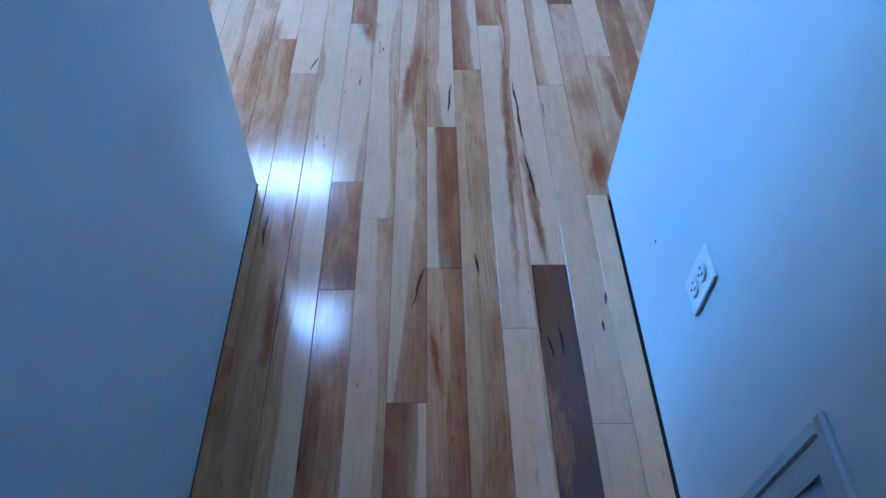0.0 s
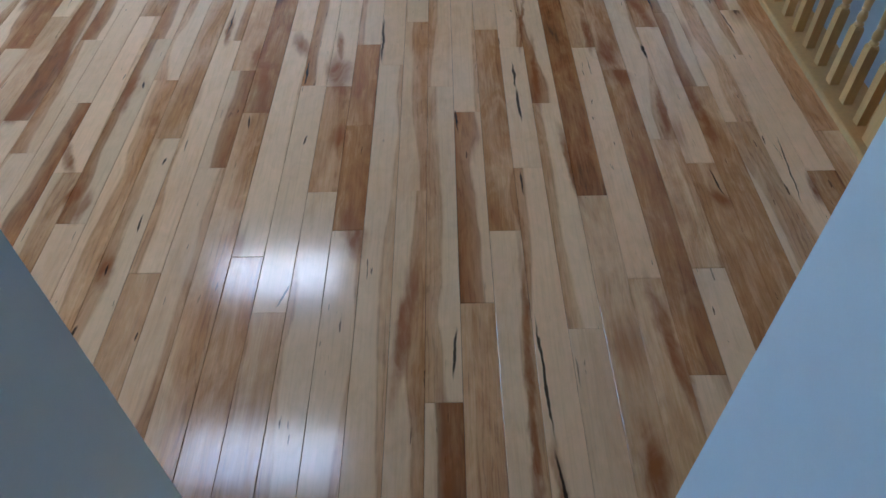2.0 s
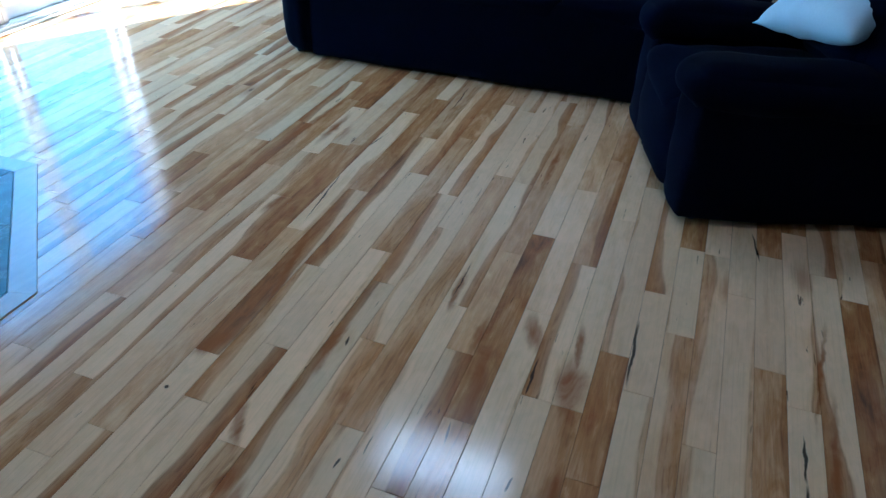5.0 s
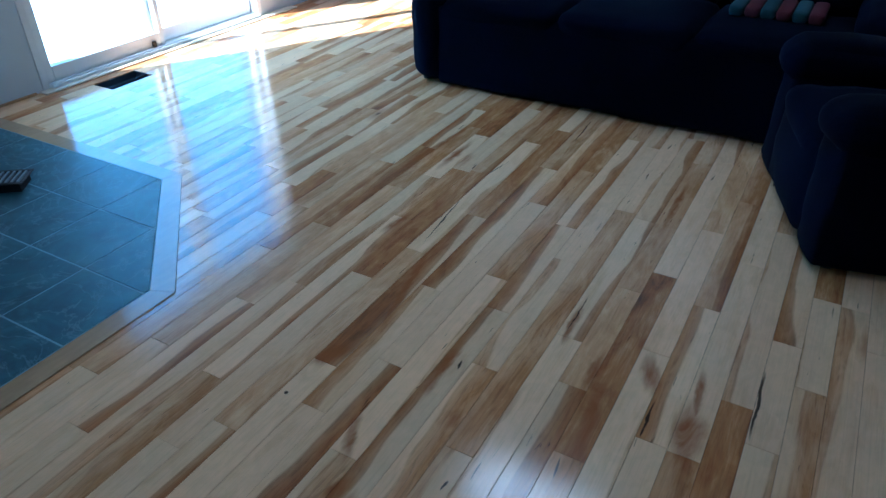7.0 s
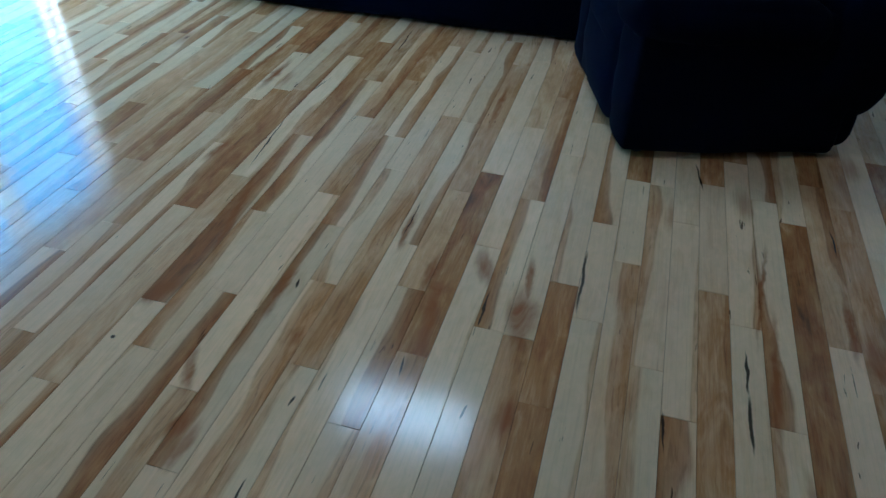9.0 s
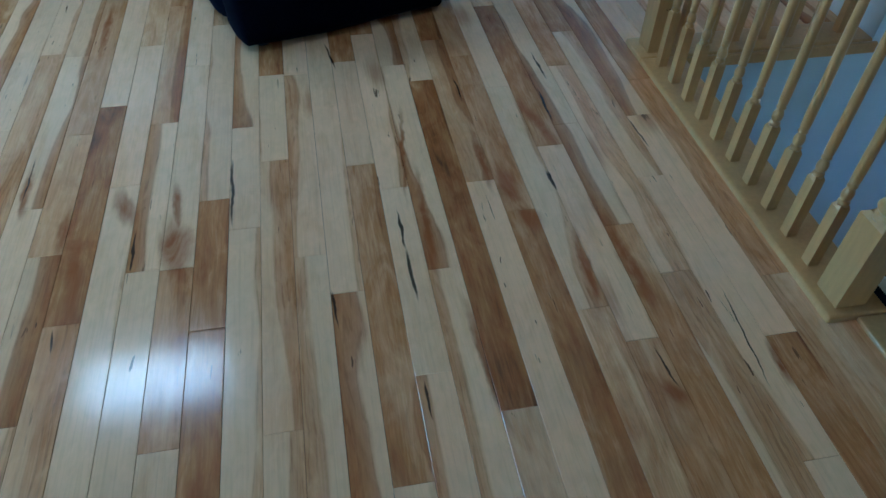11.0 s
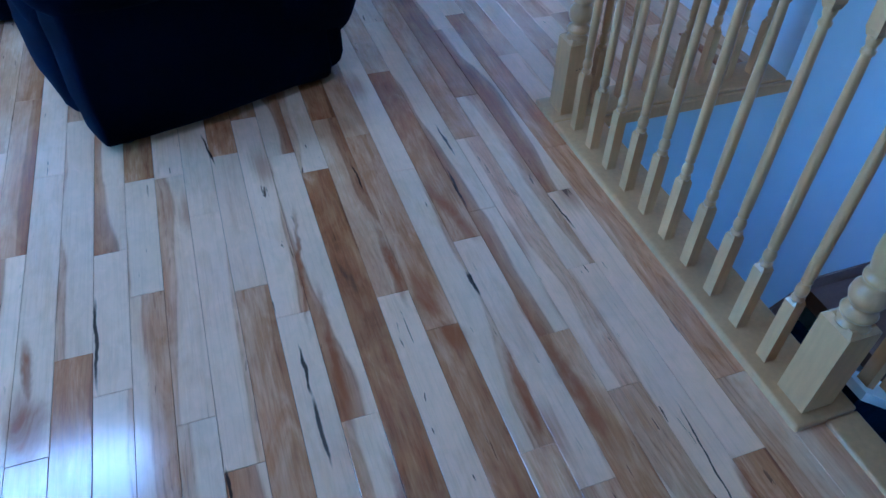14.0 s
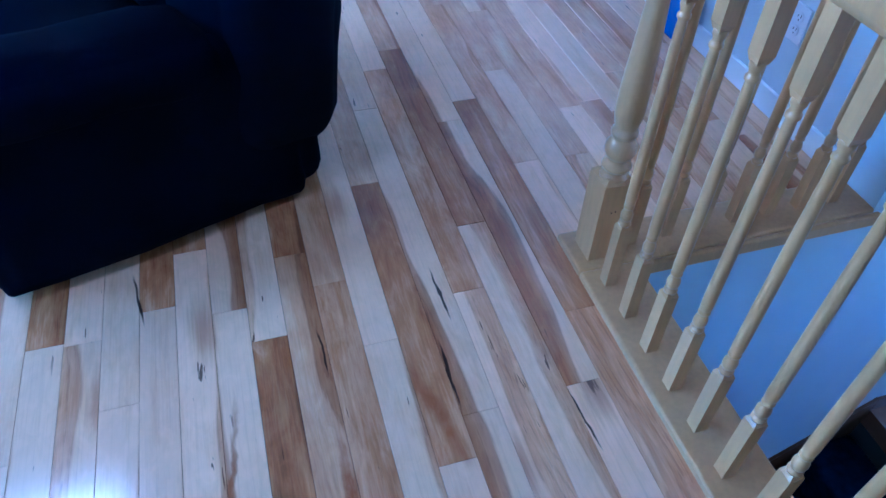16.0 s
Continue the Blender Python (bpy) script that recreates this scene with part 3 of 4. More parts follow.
# ---- patio door ----
def patio_door():
    door = thing("patio_door", "white vinyl sliding patio door with two glass panels", "patio door", kind="structure")
    xi, xo = DOOR_X + 0.004, DOOR_X - 0.13
    part("door_frame", box(box(box(boxed(xo, xi, 3.547, 3.590, 0.0, 2.05, bevel=0.003), xo, xi, 5.300, 5.345, 0.0, 2.05, bevel=0.003), xo, xi, 3.590, 5.300, 2.0, 2.05, bevel=0.003), xo, xi + 0.03, 3.590, 5.300, 0.0, 0.028, bevel=0.004), WHITE, door)
    for y0, y1, x in ((3.595, 4.445, -4.085), (4.375, 5.295, -4.135)):
        panel = part("sliding_panel", box(box(box(boxed(x - 0.024, x + 0.024, y0, y0 + 0.045, 0.03, 2.0, bevel=0.004), x - 0.024, x + 0.024, y1 - 0.038, y1, 0.03, 2.0, bevel=0.004), x - 0.024, x + 0.024, y0 + 0.045, y1 - 0.038, 0.03, 0.115, bevel=0.004), x - 0.024, x + 0.024, y0 + 0.045, y1 - 0.038, 1.93, 2.0, bevel=0.004), WHITE, door)
        pane = part("pane", boxed(x - 0.004, x + 0.004, y0 + 0.04, y1 - 0.033, 0.11, 1.94), GLASS, panel)
        pane.visible_shadow = False
    part("track", boxed(xi - 0.006, xi + 0.012, 3.605, 5.285, 0.028, 0.036, bevel=0.002), PLASTIC, door)
    part("stopper", boxed(-4.062, -4.04, 4.335, 4.360, 0.036, 0.075, bevel=0.004), DARK_METAL, door, "small dark door stop")
    return door


patio_door()
structure("trim_door_sill", boxed(-4.045, -3.975, 3.515, 5.665, 0.0005, 0.011, bevel=0.004), PALE_TRIM, "pale wooden sill strip along the patio door", "trim")


def framed_window(name, label, axis, at, a0, a1, z0, z1):
    win = thing(name, label, "window", kind="structure")

    def piece(a, b, low, high, d0, d1):
        return boxed(*((d0, d1, a, b) if axis == "x" else (a, b, d0, d1)), low, high, bevel=0.003)

    for a, b, low, high in ((a0, a0 + 0.05, z0, z1), (a1 - 0.05, a1, z0, z1), (a0 + 0.05, a1 - 0.05, z0, z0 + 0.05), (a0 + 0.05, a1 - 0.05, z1 - 0.05, z1)):
        part("window_frame", piece(a, b, low, high, at, at + 0.06), WHITE, win)
    pane = part("pane", piece(a0 + 0.05, a1 - 0.05, z0 + 0.05, z1 - 0.05, at + 0.02, at + 0.03), GLASS, win)
    pane.visible_shadow = False
    return win


# unseen window, added to go with the stairwell's fill lamp
framed_window("window_1", "unseen white framed window added to light the stairwell", "x", 4.44, 2.05, 2.95, -0.35, 0.55)

# ---- outside ----
ground = bmesh.new()
for xa, xb, ya, yb in ((-900, 900, 7.7, 900), (-900, 900, -900, -1.8), (-900, -4.3, -1.8, 7.7), (4.6, 900, -1.8, 7.7)):
    ground.faces.new([ground.verts.new((x, y, -1.5)) for x, y in ((xa, ya), (xb, ya), (xb, yb), (xa, yb))])
structure("ground", ground, GROUND, "dry lawn round the house", "ground")
deck = structure("deck", boxed(-8.6, -4.26, 1.0, 8.5, -0.16, -0.05), DECKING, "pale weathered deck outside the patio door", "deck")
for i in range(29):
    box_x = -8.6 + 0.15 * i
    part("deck_board", boxed(box_x, box_x + 0.144, 1.0, 8.5, -0.05, -0.03, bevel=0.003), DECKING, deck)

# ---- stairs ----
def flight(name, label, x0, way, z0, steps, y0, y1):
    stair = thing(name, label, "stairs", kind="structure")
    for i in range(steps):
        a, b = x0 + way * RUN * i, x0 + way * (RUN * (i + 1) + 0.025)
        z = z0 - RISE * (i + 1)
        part("step", soft_box(min(a, b), max(a, b), y0, y1, z - RISE - 0.04, z, 0.018, cuts=5), CARPET, stair)
    return stair


flight("stairs_upper", "navy carpeted stairs down to the entry landing", WELL_X, 1, 0.0, 6, CORNER + 0.002, 2.254)
flight("stairs_lower", "navy carpeted stairs down to the lower floor", 2.895, -1, LANDING, 6, 2.34, WELL_FAR - 0.014)
structure("floor_landing", boxed(2.895, 4.4, CORNER, WELL_FAR, LANDING - 0.1, LANDING), DARK_OAK, "brown wooden entry landing", "floor")
structure("floor_lower", boxed(WELL_X - 0.2, 4.4, CORNER, WELL_FAR, -2.9, -2.72), CARPET, "navy carpeted lower floor", "floor")
structure("baseboard_landing", boxed(2.895, 4.4, WELL_FAR - 0.014, WELL_FAR, LANDING, LANDING + 0.085, bevel=0.003), DARK_OAK, "dark stained baseboard on the landing", "baseboard")
skirt = bmesh.new()
for y in (WELL_FAR - 0.014, WELL_FAR):
    skirt.faces.new([skirt.verts.new((x, y, z)) for x, z in ((2.895, LANDING + 0.085), (1.395, LANDING + 0.02 - 6 * RISE), (1.395, LANDING - 0.25 - 6 * RISE), (2.895, LANDING - 0.20))])
bmesh.ops.bridge_loops(skirt, edges=skirt.edges[:])
structure("trim_stair_skirt", skirt, DARK_OAK, "dark stained skirt board along the lower stairs", "trim")


# ---- railing ----
BALUSTER = ((0.0110, 0.196), (0.0138, 0.203), (0.0138, 0.207), (0.0085, 0.2105), (0.0085, 0.2125), (0.0120, 0.217), (0.0140, 0.225), (0.0134, 0.233), (0.0100, 0.243), (0.0085, 0.2465), (0.0085, 0.249), (0.0112, 0.252), (0.0112, 0.256), (0.0092, 0.2585),
            (0.0108, 0.264), (0.0116, 0.282), (0.0114, 0.40), (0.0105, 0.56), (0.0088, 0.695), (0.0082, 0.709), (0.0115, 0.714), (0.0115, 0.720), (0.0088, 0.724), (0.0088, 0.729), (0.0118, 0.738), (0.0118, 0.748))
NEWEL = ((0.036, 0.250), (0.036, 0.256), (0.026, 0.262), (0.0255, 0.268), (0.033, 0.274), (0.0365, 0.282), (0.033, 0.290), (0.0245, 0.296), (0.0245, 0.303), (0.032, 0.310), (0.0375, 0.325), (0.036, 0.342), (0.028, 0.356), (0.0235, 0.363),
         (0.0305, 0.369), (0.0315, 0.375), (0.0305, 0.381), (0.0245, 0.387), (0.0285, 0.398), (0.034, 0.43), (0.0335, 0.50), (0.028, 0.60), (0.023, 0.69), (0.022, 0.715), (0.030, 0.722), (0.030, 0.735), (0.025, 0.742), (0.035, 0.752))


def tapered_block(bm, half, z0, z1, chamfer, low=False, high=False):
    """A square block whose free end is chamfered towards the turning."""
    rings = [(half, z0 + (chamfer if low else 0)), (half, z1 - (chamfer if high else 0))]
    if low:
        rings.insert(0, (half * 0.72, z0))
    if high:
        rings.append((half * 0.72, z1))
    loops = [[bm.verts.new((sx * r, sy * r, z)) for sx, sy in ((-1, -1), (1, -1), (1, 1), (-1, 1))] for r, z in rings]
    for a, b in zip(loops, loops[1:]):
        for i in range(4):
            bm.faces.new((a[i], a[(i + 1) % 4], b[(i + 1) % 4], b[i]))
    bm.faces.new(loops[0][::-1])
    bm.faces.new(loops[-1])
    return bm


def baluster_mesh(top=0.897):
    bm = tapered_block(bmesh.new(), 0.0152, 0.0, 0.20, 0.010, high=True)
    lathe(bm, [(min(r * 1.12, 0.0145), z) for r, z in BALUSTER], 16)
    return tapered_block(bm, 0.0152, 0.745, top, 0.014, low=True)


def railing(name, label):
    return thing(name, label, "railing", kind="structure")


BAL_DATA = mesh_of("baluster", baluster_mesh(), MAPLE)


def add_baluster(parent, x, y, z):
    ob = new("baluster", BAL_DATA)
    ob.parent, ob.location = parent, (x, y, z)


def add_newel(parent, x, y, z):
    bm = tapered_block(bmesh.new(), 0.0405, 0.0, 0.258, 0.012, high=True)
    lathe(bm, NEWEL, 24)
    tapered_block(bm, 0.0405, 0.745, 1.0, 0.016, low=True)
    lathe(bm, ((0.05, 1.0), (0.05, 1.012), (0.034, 1.02), (0.046, 1.05), (0.040, 1.08), (0.015, 1.10)), 20)
    ob = part("newel_post", bm, MAPLE, parent)
    ob.location = (x, y, z)
    return ob


def rail_profile(x0, y0, z0, x1, y1, z1):
    """A moulded handrail between two points."""
    bm = bmesh.new()
    a, b = Vector((x0, y0, z0)), Vector((x1, y1, z1))
    side = (b - a).normalized().cross(Vector((0, 0, 1))).normalized()
    outline = ((-0.017, 0), (-0.022, 0.012), (-0.030, 0.02), (-0.031, 0.036), (-0.024, 0.052), (-0.008, 0.060), (0.008, 0.060), (0.024, 0.052), (0.031, 0.036), (0.030, 0.02), (0.022, 0.012), (0.017, 0))
    ends = [[bm.verts.new(p + side * s + Vector((0, 0, h))) for s, h in outline] for p in (a, b)]
    n = len(outline)
    for i in range(n):
        bm.faces.new((ends[0][i], ends[0][(i + 1) % n], ends[1][(i + 1) % n], ends[1][i])).smooth = True
    bm.faces.new(ends[0])
    bm.faces.new(ends[1][::-1])
    bmesh.ops.recalc_face_normals(bm, faces=bm.faces[:])
    return bm


def moulded_base(x0, x1, y0, y1, z1):
    """A trim board with rounded nosing."""
    return boxed(x0, x1, y0, y1, -0.017, z1, bevel=0.007, segments=3)


RX = 1.298
side_rail = railing("stair_railing_side", "light maple railing with turned balusters along the stairwell")
part("base_trim", moulded_base(1.2425, 1.403, 2.248, 3.438, 0.019), MAPLE, side_rail)
add_newel(side_rail, 1.314, 2.315, 0.019)
far_newel = add_newel(side_rail, 1.319, 3.508, 0.019)
for dx in (-0.007, 0.003):
    hole = lathe(bmesh.new(), ((0.0022, 0.0), (0.0020, 0.0008)), 10)
    bmesh.ops.transform(hole, matrix=pose(dx, -0.0405, 0.162 + dx * 0.2) @ Matrix.Rotation(radians(90), 4, "X"), verts=hole.verts[:])
    part("nail_hole", hole, SLOT, far_newel)
for i in range(10):
    add_baluster(side_rail, RX, 2.429 + 0.1067 * i, 0.019)
part("handrail", rail_profile(RX, 2.355, 0.914, RX, 3.468, 0.914), MAPLE, side_rail)

far_rail = railing("stair_railing_far", "light maple railing with turned balusters across the stairwell end")
part("base_trim", moulded_base(1.2425, EAST - 0.002, 3.438, 3.585, 0.019), MAPLE, far_rail)
part("nosing", boxed(1.405, EAST + 0.012, 3.420, 3.4375, -0.032, 0.012, bevel=0.006, segments=2), MAPLE, far_rail)
for i in range(7):
    add_baluster(far_rail, 1.418 + 0.107 * i, 3.512, 0.019)
part("handrail", rail_profile(1.36, 3.512, 0.914, EAST, 3.512, 0.914), MAPLE, far_rail)

stair_rail = railing("stair_railing_descending", "light maple railing descending beside the carpeted stairs")
SLOPE = RISE / RUN


def sloped_board(y0, y1, top, low):
    """A board along the flight between two heights over the line of the nosings."""
    bm = bmesh.new()
    for y in (y0, y1):
        bm.faces.new([bm.verts.new((x, y, z)) for x, z in ((1.405, top), (2.92, top - 1.515 * SLOPE), (2.92, low - 1.515 * SLOPE), (1.405, low))])
    bmesh.ops.bridge_loops(bm, edges=bm.edges[:])
    bmesh.ops.recalc_face_normals(bm, faces=bm.faces[:])
    return bm


# stringer side in the same dark navy as the steps
part("stringer", sloped_board(2.260, 2.328, 0.036, -0.26), CARPET, stair_rail, "dark navy stair stringer")
part("stringer_cap", sloped_board(2.254, 2.334, 0.065, 0.037), WHITE, stair_rail, "white painted cap under the balusters")
for i in range(13):
    x = 1.462 + 0.112 * i
    add_baluster(stair_rail, x, 2.294, 0.052 - (x - 1.405) * SLOPE)
part("handrail", rail_profile(1.36, 2.294, 0.93, 2.93, 2.294, 0.93 - 1.50 * SLOPE), MAPLE, stair_rail)
structure("trim_stair_nosing", boxed(1.320, 1.403, CORNER, 2.2475, -0.016, 0.012, bevel=0.005, segments=2), MAPLE, "light maple nosing at the top of the stairs", "trim")


# ---- corridor fittings ----
def outlet(m):
    """A duplex wall outlet whose face looks along the local -x axis."""
    ob = thing("wall_outlet", "white duplex electrical outlet on the painted wall", "outlet", m)
    part("cover_plate", boxed(-0.0065, 0.0, -0.036, 0.036, -0.058, 0.058, bevel=0.003, segments=2), PLASTIC, ob)
    for z in (0.021, -0.021):
        socket = lathe(bmesh.new(), ((0.0165, 0.0), (0.0165, 0.0035), (0.0155, 0.0042)), 20)
        bmesh.ops.transform(socket, matrix=Matrix.Translation((-0.0062, 0, z)) @ Matrix.Rotation(radians(-90), 4, "Y"), verts=socket.verts[:])
        face = part("socket", socket, PLASTIC, ob)
        for y, high in ((-0.0065, 0.009), (0.0065, 0.007)):
            part("slot", boxed(-0.0112, -0.0098, y - 0.0011, y + 0.0011, z + 0.001, z + 0.001 + high), SLOT, face)
        pin = lathe(bmesh.new(), ((0.0024, 0.0), (0.0024, 0.0012)), 10)
        bmesh.ops.transform(pin, matrix=Matrix.Translation((-0.0099, 0, z - 0.0075)) @ Matrix.Rotation(radians(-90), 4, "Y"), verts=pin.verts[:])
        part("slot", pin, SLOT, face)
    screw = lathe(bmesh.new(), ((0.0032, 0.0), (0.0030, 0.0008), (0.0018, 0.0012)), 12)
    bmesh.ops.transform(screw, matrix=Matrix.Translation((-0.0063, 0, 0)) @ Matrix.Rotation(radians(-90), 4, "Y"), verts=screw.verts[:])
    part("screw", screw, WHITE, ob)
    return ob


hall_outlet = outlet(pose(RIGHT, 0.691, 0.353))
copy_thing(hall_outlet, pose(EAST, 3.973, 0.314))


def wall_grille():
    ob = thing("wall_return_grille", "pale grey metal return air grille with a raised frame", "vent", pose(RIGHT, 0.19, 0.41))
    frame_bm = bmesh.new()
    for a, b, c, d in ((-0.145, 0.158, 0.120, 0.143), (-0.145, 0.158, -0.150, -0.127), (-0.145, -0.122, -0.127, 0.120), (0.135, 0.158, -0.127, 0.120)):
        box(frame_bm, -0.010, 0.0, a, b, c, d, bevel=0.004)
    part("frame", frame_bm, GRILLE_METAL, ob)
    part("face_panel", ring_wall(bmesh.new(), "x", -0.006, -0.002, -0.124, 0.137, -0.129, 0.122, [(-0.092, 0.100, -0.096, 0.090)]), GRILLE_METAL, ob)
    for i in range(16):
        slat = boxed(-0.001, 0.001, -0.0925, 0.1005, -0.0040, 0.0040)
        bmesh.ops.transform(slat, matrix=Matrix.Translation((0.0, 0, -0.090 + 0.0116 * i)) @ Matrix.Rotation(radians(20), 4, "Y"), verts=slat.verts[:])
        part("slat", slat, GRILLE_METAL, ob)
    part("backing", boxed(0.055, 0.058, -0.114, 0.119, -0.111, 0.111), SLOT, ob)
    return ob


wall_grille()
nail = lathe(bmesh.new(), ((0.0035, 0.0), (0.003, 0.0012)), 10)
bmesh.ops.transform(nail, matrix=pose(RIGHT, 0.903, 0.207) @ Matrix.Rotation(radians(-90), 4, "Y"), verts=nail.verts[:])
tagged(new("nail_head", mesh_of("nail_head", nail, DARK_METAL)), "small dark nail head in the painted wall", "nail")


# ---- hearth ----
def clipped(points, lines):
    """A flat polygon cut by half planes (a, b, c) that keep a*x + b*y <= c."""
    for a, b, c in lines:
        kept = []
        for p, q in zip(points, points[1:] + points[:1]):
            dp, dq = a * p[0] + b * p[1] - c, a * q[0] + b * q[1] - c
            if dp <= 0:
                kept.append(p)
            if dp * dq < 0:
                s = dp / (dp - dq)
                kept.append((p[0] + s * (q[0] - p[0]), p[1] + s * (q[1] - p[1])))
        points = kept
        if len(points) < 3:
            return []
    return points


def prism(points, z0, z1, bevel=0.0):
    bm = bmesh.new()
    low = [bm.verts.new((x, y, z0)) for x, y in points]
    top = [bm.verts.new((x, y, z1)) for x, y in points]
    bm.faces.new(low[::-1])
    cap = bm.faces.new(top)
    for i in range(len(points)):
        bm.faces.new((low[i], low[(i + 1) % len(points)], top[(i + 1) % len(points)], top[i]))
    if bevel:
        bmesh.ops.bevel(bm, geom=list(cap.edges), offset=bevel, segments=1, affect="EDGES", profile=0.5)
    return bm


HX, HY = -2.016, 3.110
diagonal = (0.700, 0.714, 0.700 * -1.994 + 0.714 * 2.501)
hearth = structure("hearth", prism(clipped([(-4.05, CORNER), (HX, CORNER), (HX, HY), (-4.05, HY)], [diagonal]), -0.002, 0.0052), GROUT, "slate blue tiled hearth with a wooden border", "hearth")
for i in range(7):
    for j in range(6):
        x1, y1 = HX - 0.305 * i, HY - 0.305 * j
        shape = clipped([(x1 - 0.302, y1 - 0.302), (x1 - 0.003, y1 - 0.302), (x1 - 0.003, y1 - 0.003), (x1 - 0.302, y1 - 0.003)], [(diagonal[0], diagonal[1], diagonal[2] - 0.003), (-1, 0, 4.05), (0, -1, -CORNER)])
        if shape:
            part("tile", prism(shape, 0.0, 0.0062, 0.0012), TILE, hearth)


def border(p, q, r, s):
    return prism([p, q, r, s], 0.0004, 0.0045, 0.0008)


inner = [(HX, CORNER), (HX, 2.5225), (-2.615, HY), (-4.05, HY)]
outer = [(-1.934, CORNER), (-1.934, 2.557), (-2.582, 3.192), (-4.05, 3.192)]
for i in range(3):
    part("border_board", border(inner[i], outer[i], outer[i + 1], inner[i + 1]), OAK_TRIM, hearth)


def register(m):
    ob = thing("floor_register", "dark bronze metal floor register lying loose on the tiles", "register", m)
    frame_bm = bmesh.new()
    for a, b, c, d in ((-0.155, 0.155, -0.070, -0.052), (-0.155, 0.155, 0.052, 0.070), (-0.155, -0.137, -0.052, 0.052), (0.137, 0.155, -0.052, 0.052)):
        box(frame_bm, a, b, c, d, 0.040, 0.046, bevel=0.002)
    part("frame", frame_bm, DARK_METAL, ob)
    for i in range(12):
        part("slat", boxed(-0.134 + 0.0235 * i, -0.1245 + 0.0235 * i, -0.053, 0.053, 0.036, 0.047), SLAT_METAL, ob)
    part("collar", ring_wall(bmesh.new(), "x", -0.135, 0.135, -0.055, 0.055, 0.0, 0.04, ()), SLOT, ob)
    return ob


duct = bmesh.new()
for a, b, c, d in ((VENT[0], VENT[1], VENT[2], VENT[2] + 0.002), (VENT[0], VENT[1], VENT[3] - 0.002, VENT[3]), (VENT[0], VENT[0] + 0.002, VENT[2] + 0.002, VENT[3] - 0.002), (VENT[1] - 0.002, VENT[1], VENT[2] + 0.002, VENT[3] - 0.002)):
    box(duct, a, b, c, d, -0.23, -0.002)
box(duct, VENT[0], VENT[1], VENT[2], VENT[3], -0.24, -0.231)
structure("floor_duct", duct, DUCT, "open metal floor duct by the patio door", "floor duct")
register(pose(-3.182, 2.707, 0.0065, 0, 0, 37))


# ---- seating ----
def cushion_part(name, parent, sizes, r, puff, seed, label="", cuts=9, turn=None, material=None):
    bm = soft_box(*sizes, r, cuts=cuts, puff=puff, wrinkle=0.016, seed=seed)
    if turn is not None:
        bmesh.ops.transform(bm, matrix=turn, verts=bm.verts[:])
    return part(name, bm, material or UPHOLSTERY, parent, label)


def tilt(x, y, z, degrees, axis="Y"):
    return Matrix.Translation((x, y, z)) @ Matrix.Rotation(radians(degrees), 4, axis) @ Matrix.Translation((-x, -y, -z))


def recliner():
    """Local x runs from the seat's front to its back, y across; origin at the near front foot."""
    ob = thing("recliner_armchair", "navy microfibre recliner armchair with padded rolled arms", "armchair", pose(-0.118, 3.682, 0.0, 0, 0, math.degrees(math.atan2(0.31, 0.95))))
    for y0, s in ((0.0, 0), (0.70, 5)):
        arm = cushion_part("arm", ob, (-0.005, 0.78, y0 + 0.005, y0 + 0.225, 0.018, 0.53), 0.03, 0.012, s, cuts=10)
        cushion_part("arm_pad", arm, (-0.035, 0.64, y0 - 0.012, y0 + 0.245, 0.425, 0.585), 0.075, 0.015, s + 1, turn=tilt(0, 0, 0.6, 3))
    cushion_part("base", ob, (0.02, 0.78, 0.21, 0.72, 0.04, 0.36), 0.03, 0.0, 2)
    cushion_part("footrest", ob, (-0.020, 0.06, 0.215, 0.72, 0.04, 0.40), 0.05, 0.028, 3)
    cushion_part("seat_cushion", ob, (-0.03, 0.62, 0.225, 0.71, 0.30, 0.44), 0.06, 0.02, 4)
    cushion_part("back_base", ob, (0.58, 0.855, 0.02, 0.91, 0.02, 0.30), 0.06, 0.01, 9)
    back = cushion_part("backrest", ob, (0.60, 0.950, -0.005, 0.935, 0.15, 1.00), 0.11, 0.035, 6, turn=tilt(0.7, 0, 0.4, 5), cuts=12)
    cushion_part("back_cushion", back, (0.52, 0.70, 0.225, 0.745, 0.44, 0.74), 0.08, 0.03, 7, turn=tilt(0.7, 0, 0.4, 9))
    cushion_part("head_cushion", back, (0.50, 0.70, 0.20, 0.77, 0.72, 0.99), 0.09, 0.03, 8, turn=tilt(0.7, 0, 0.4, 9))
    for x in (0.08, 0.62):
        for y in (0.08, 0.82):
            part("foot", lathe(bmesh.new(), ((0.022, 0.0), (0.025, 0.03)), 12, x, y), SLOT, ob)
    return ob


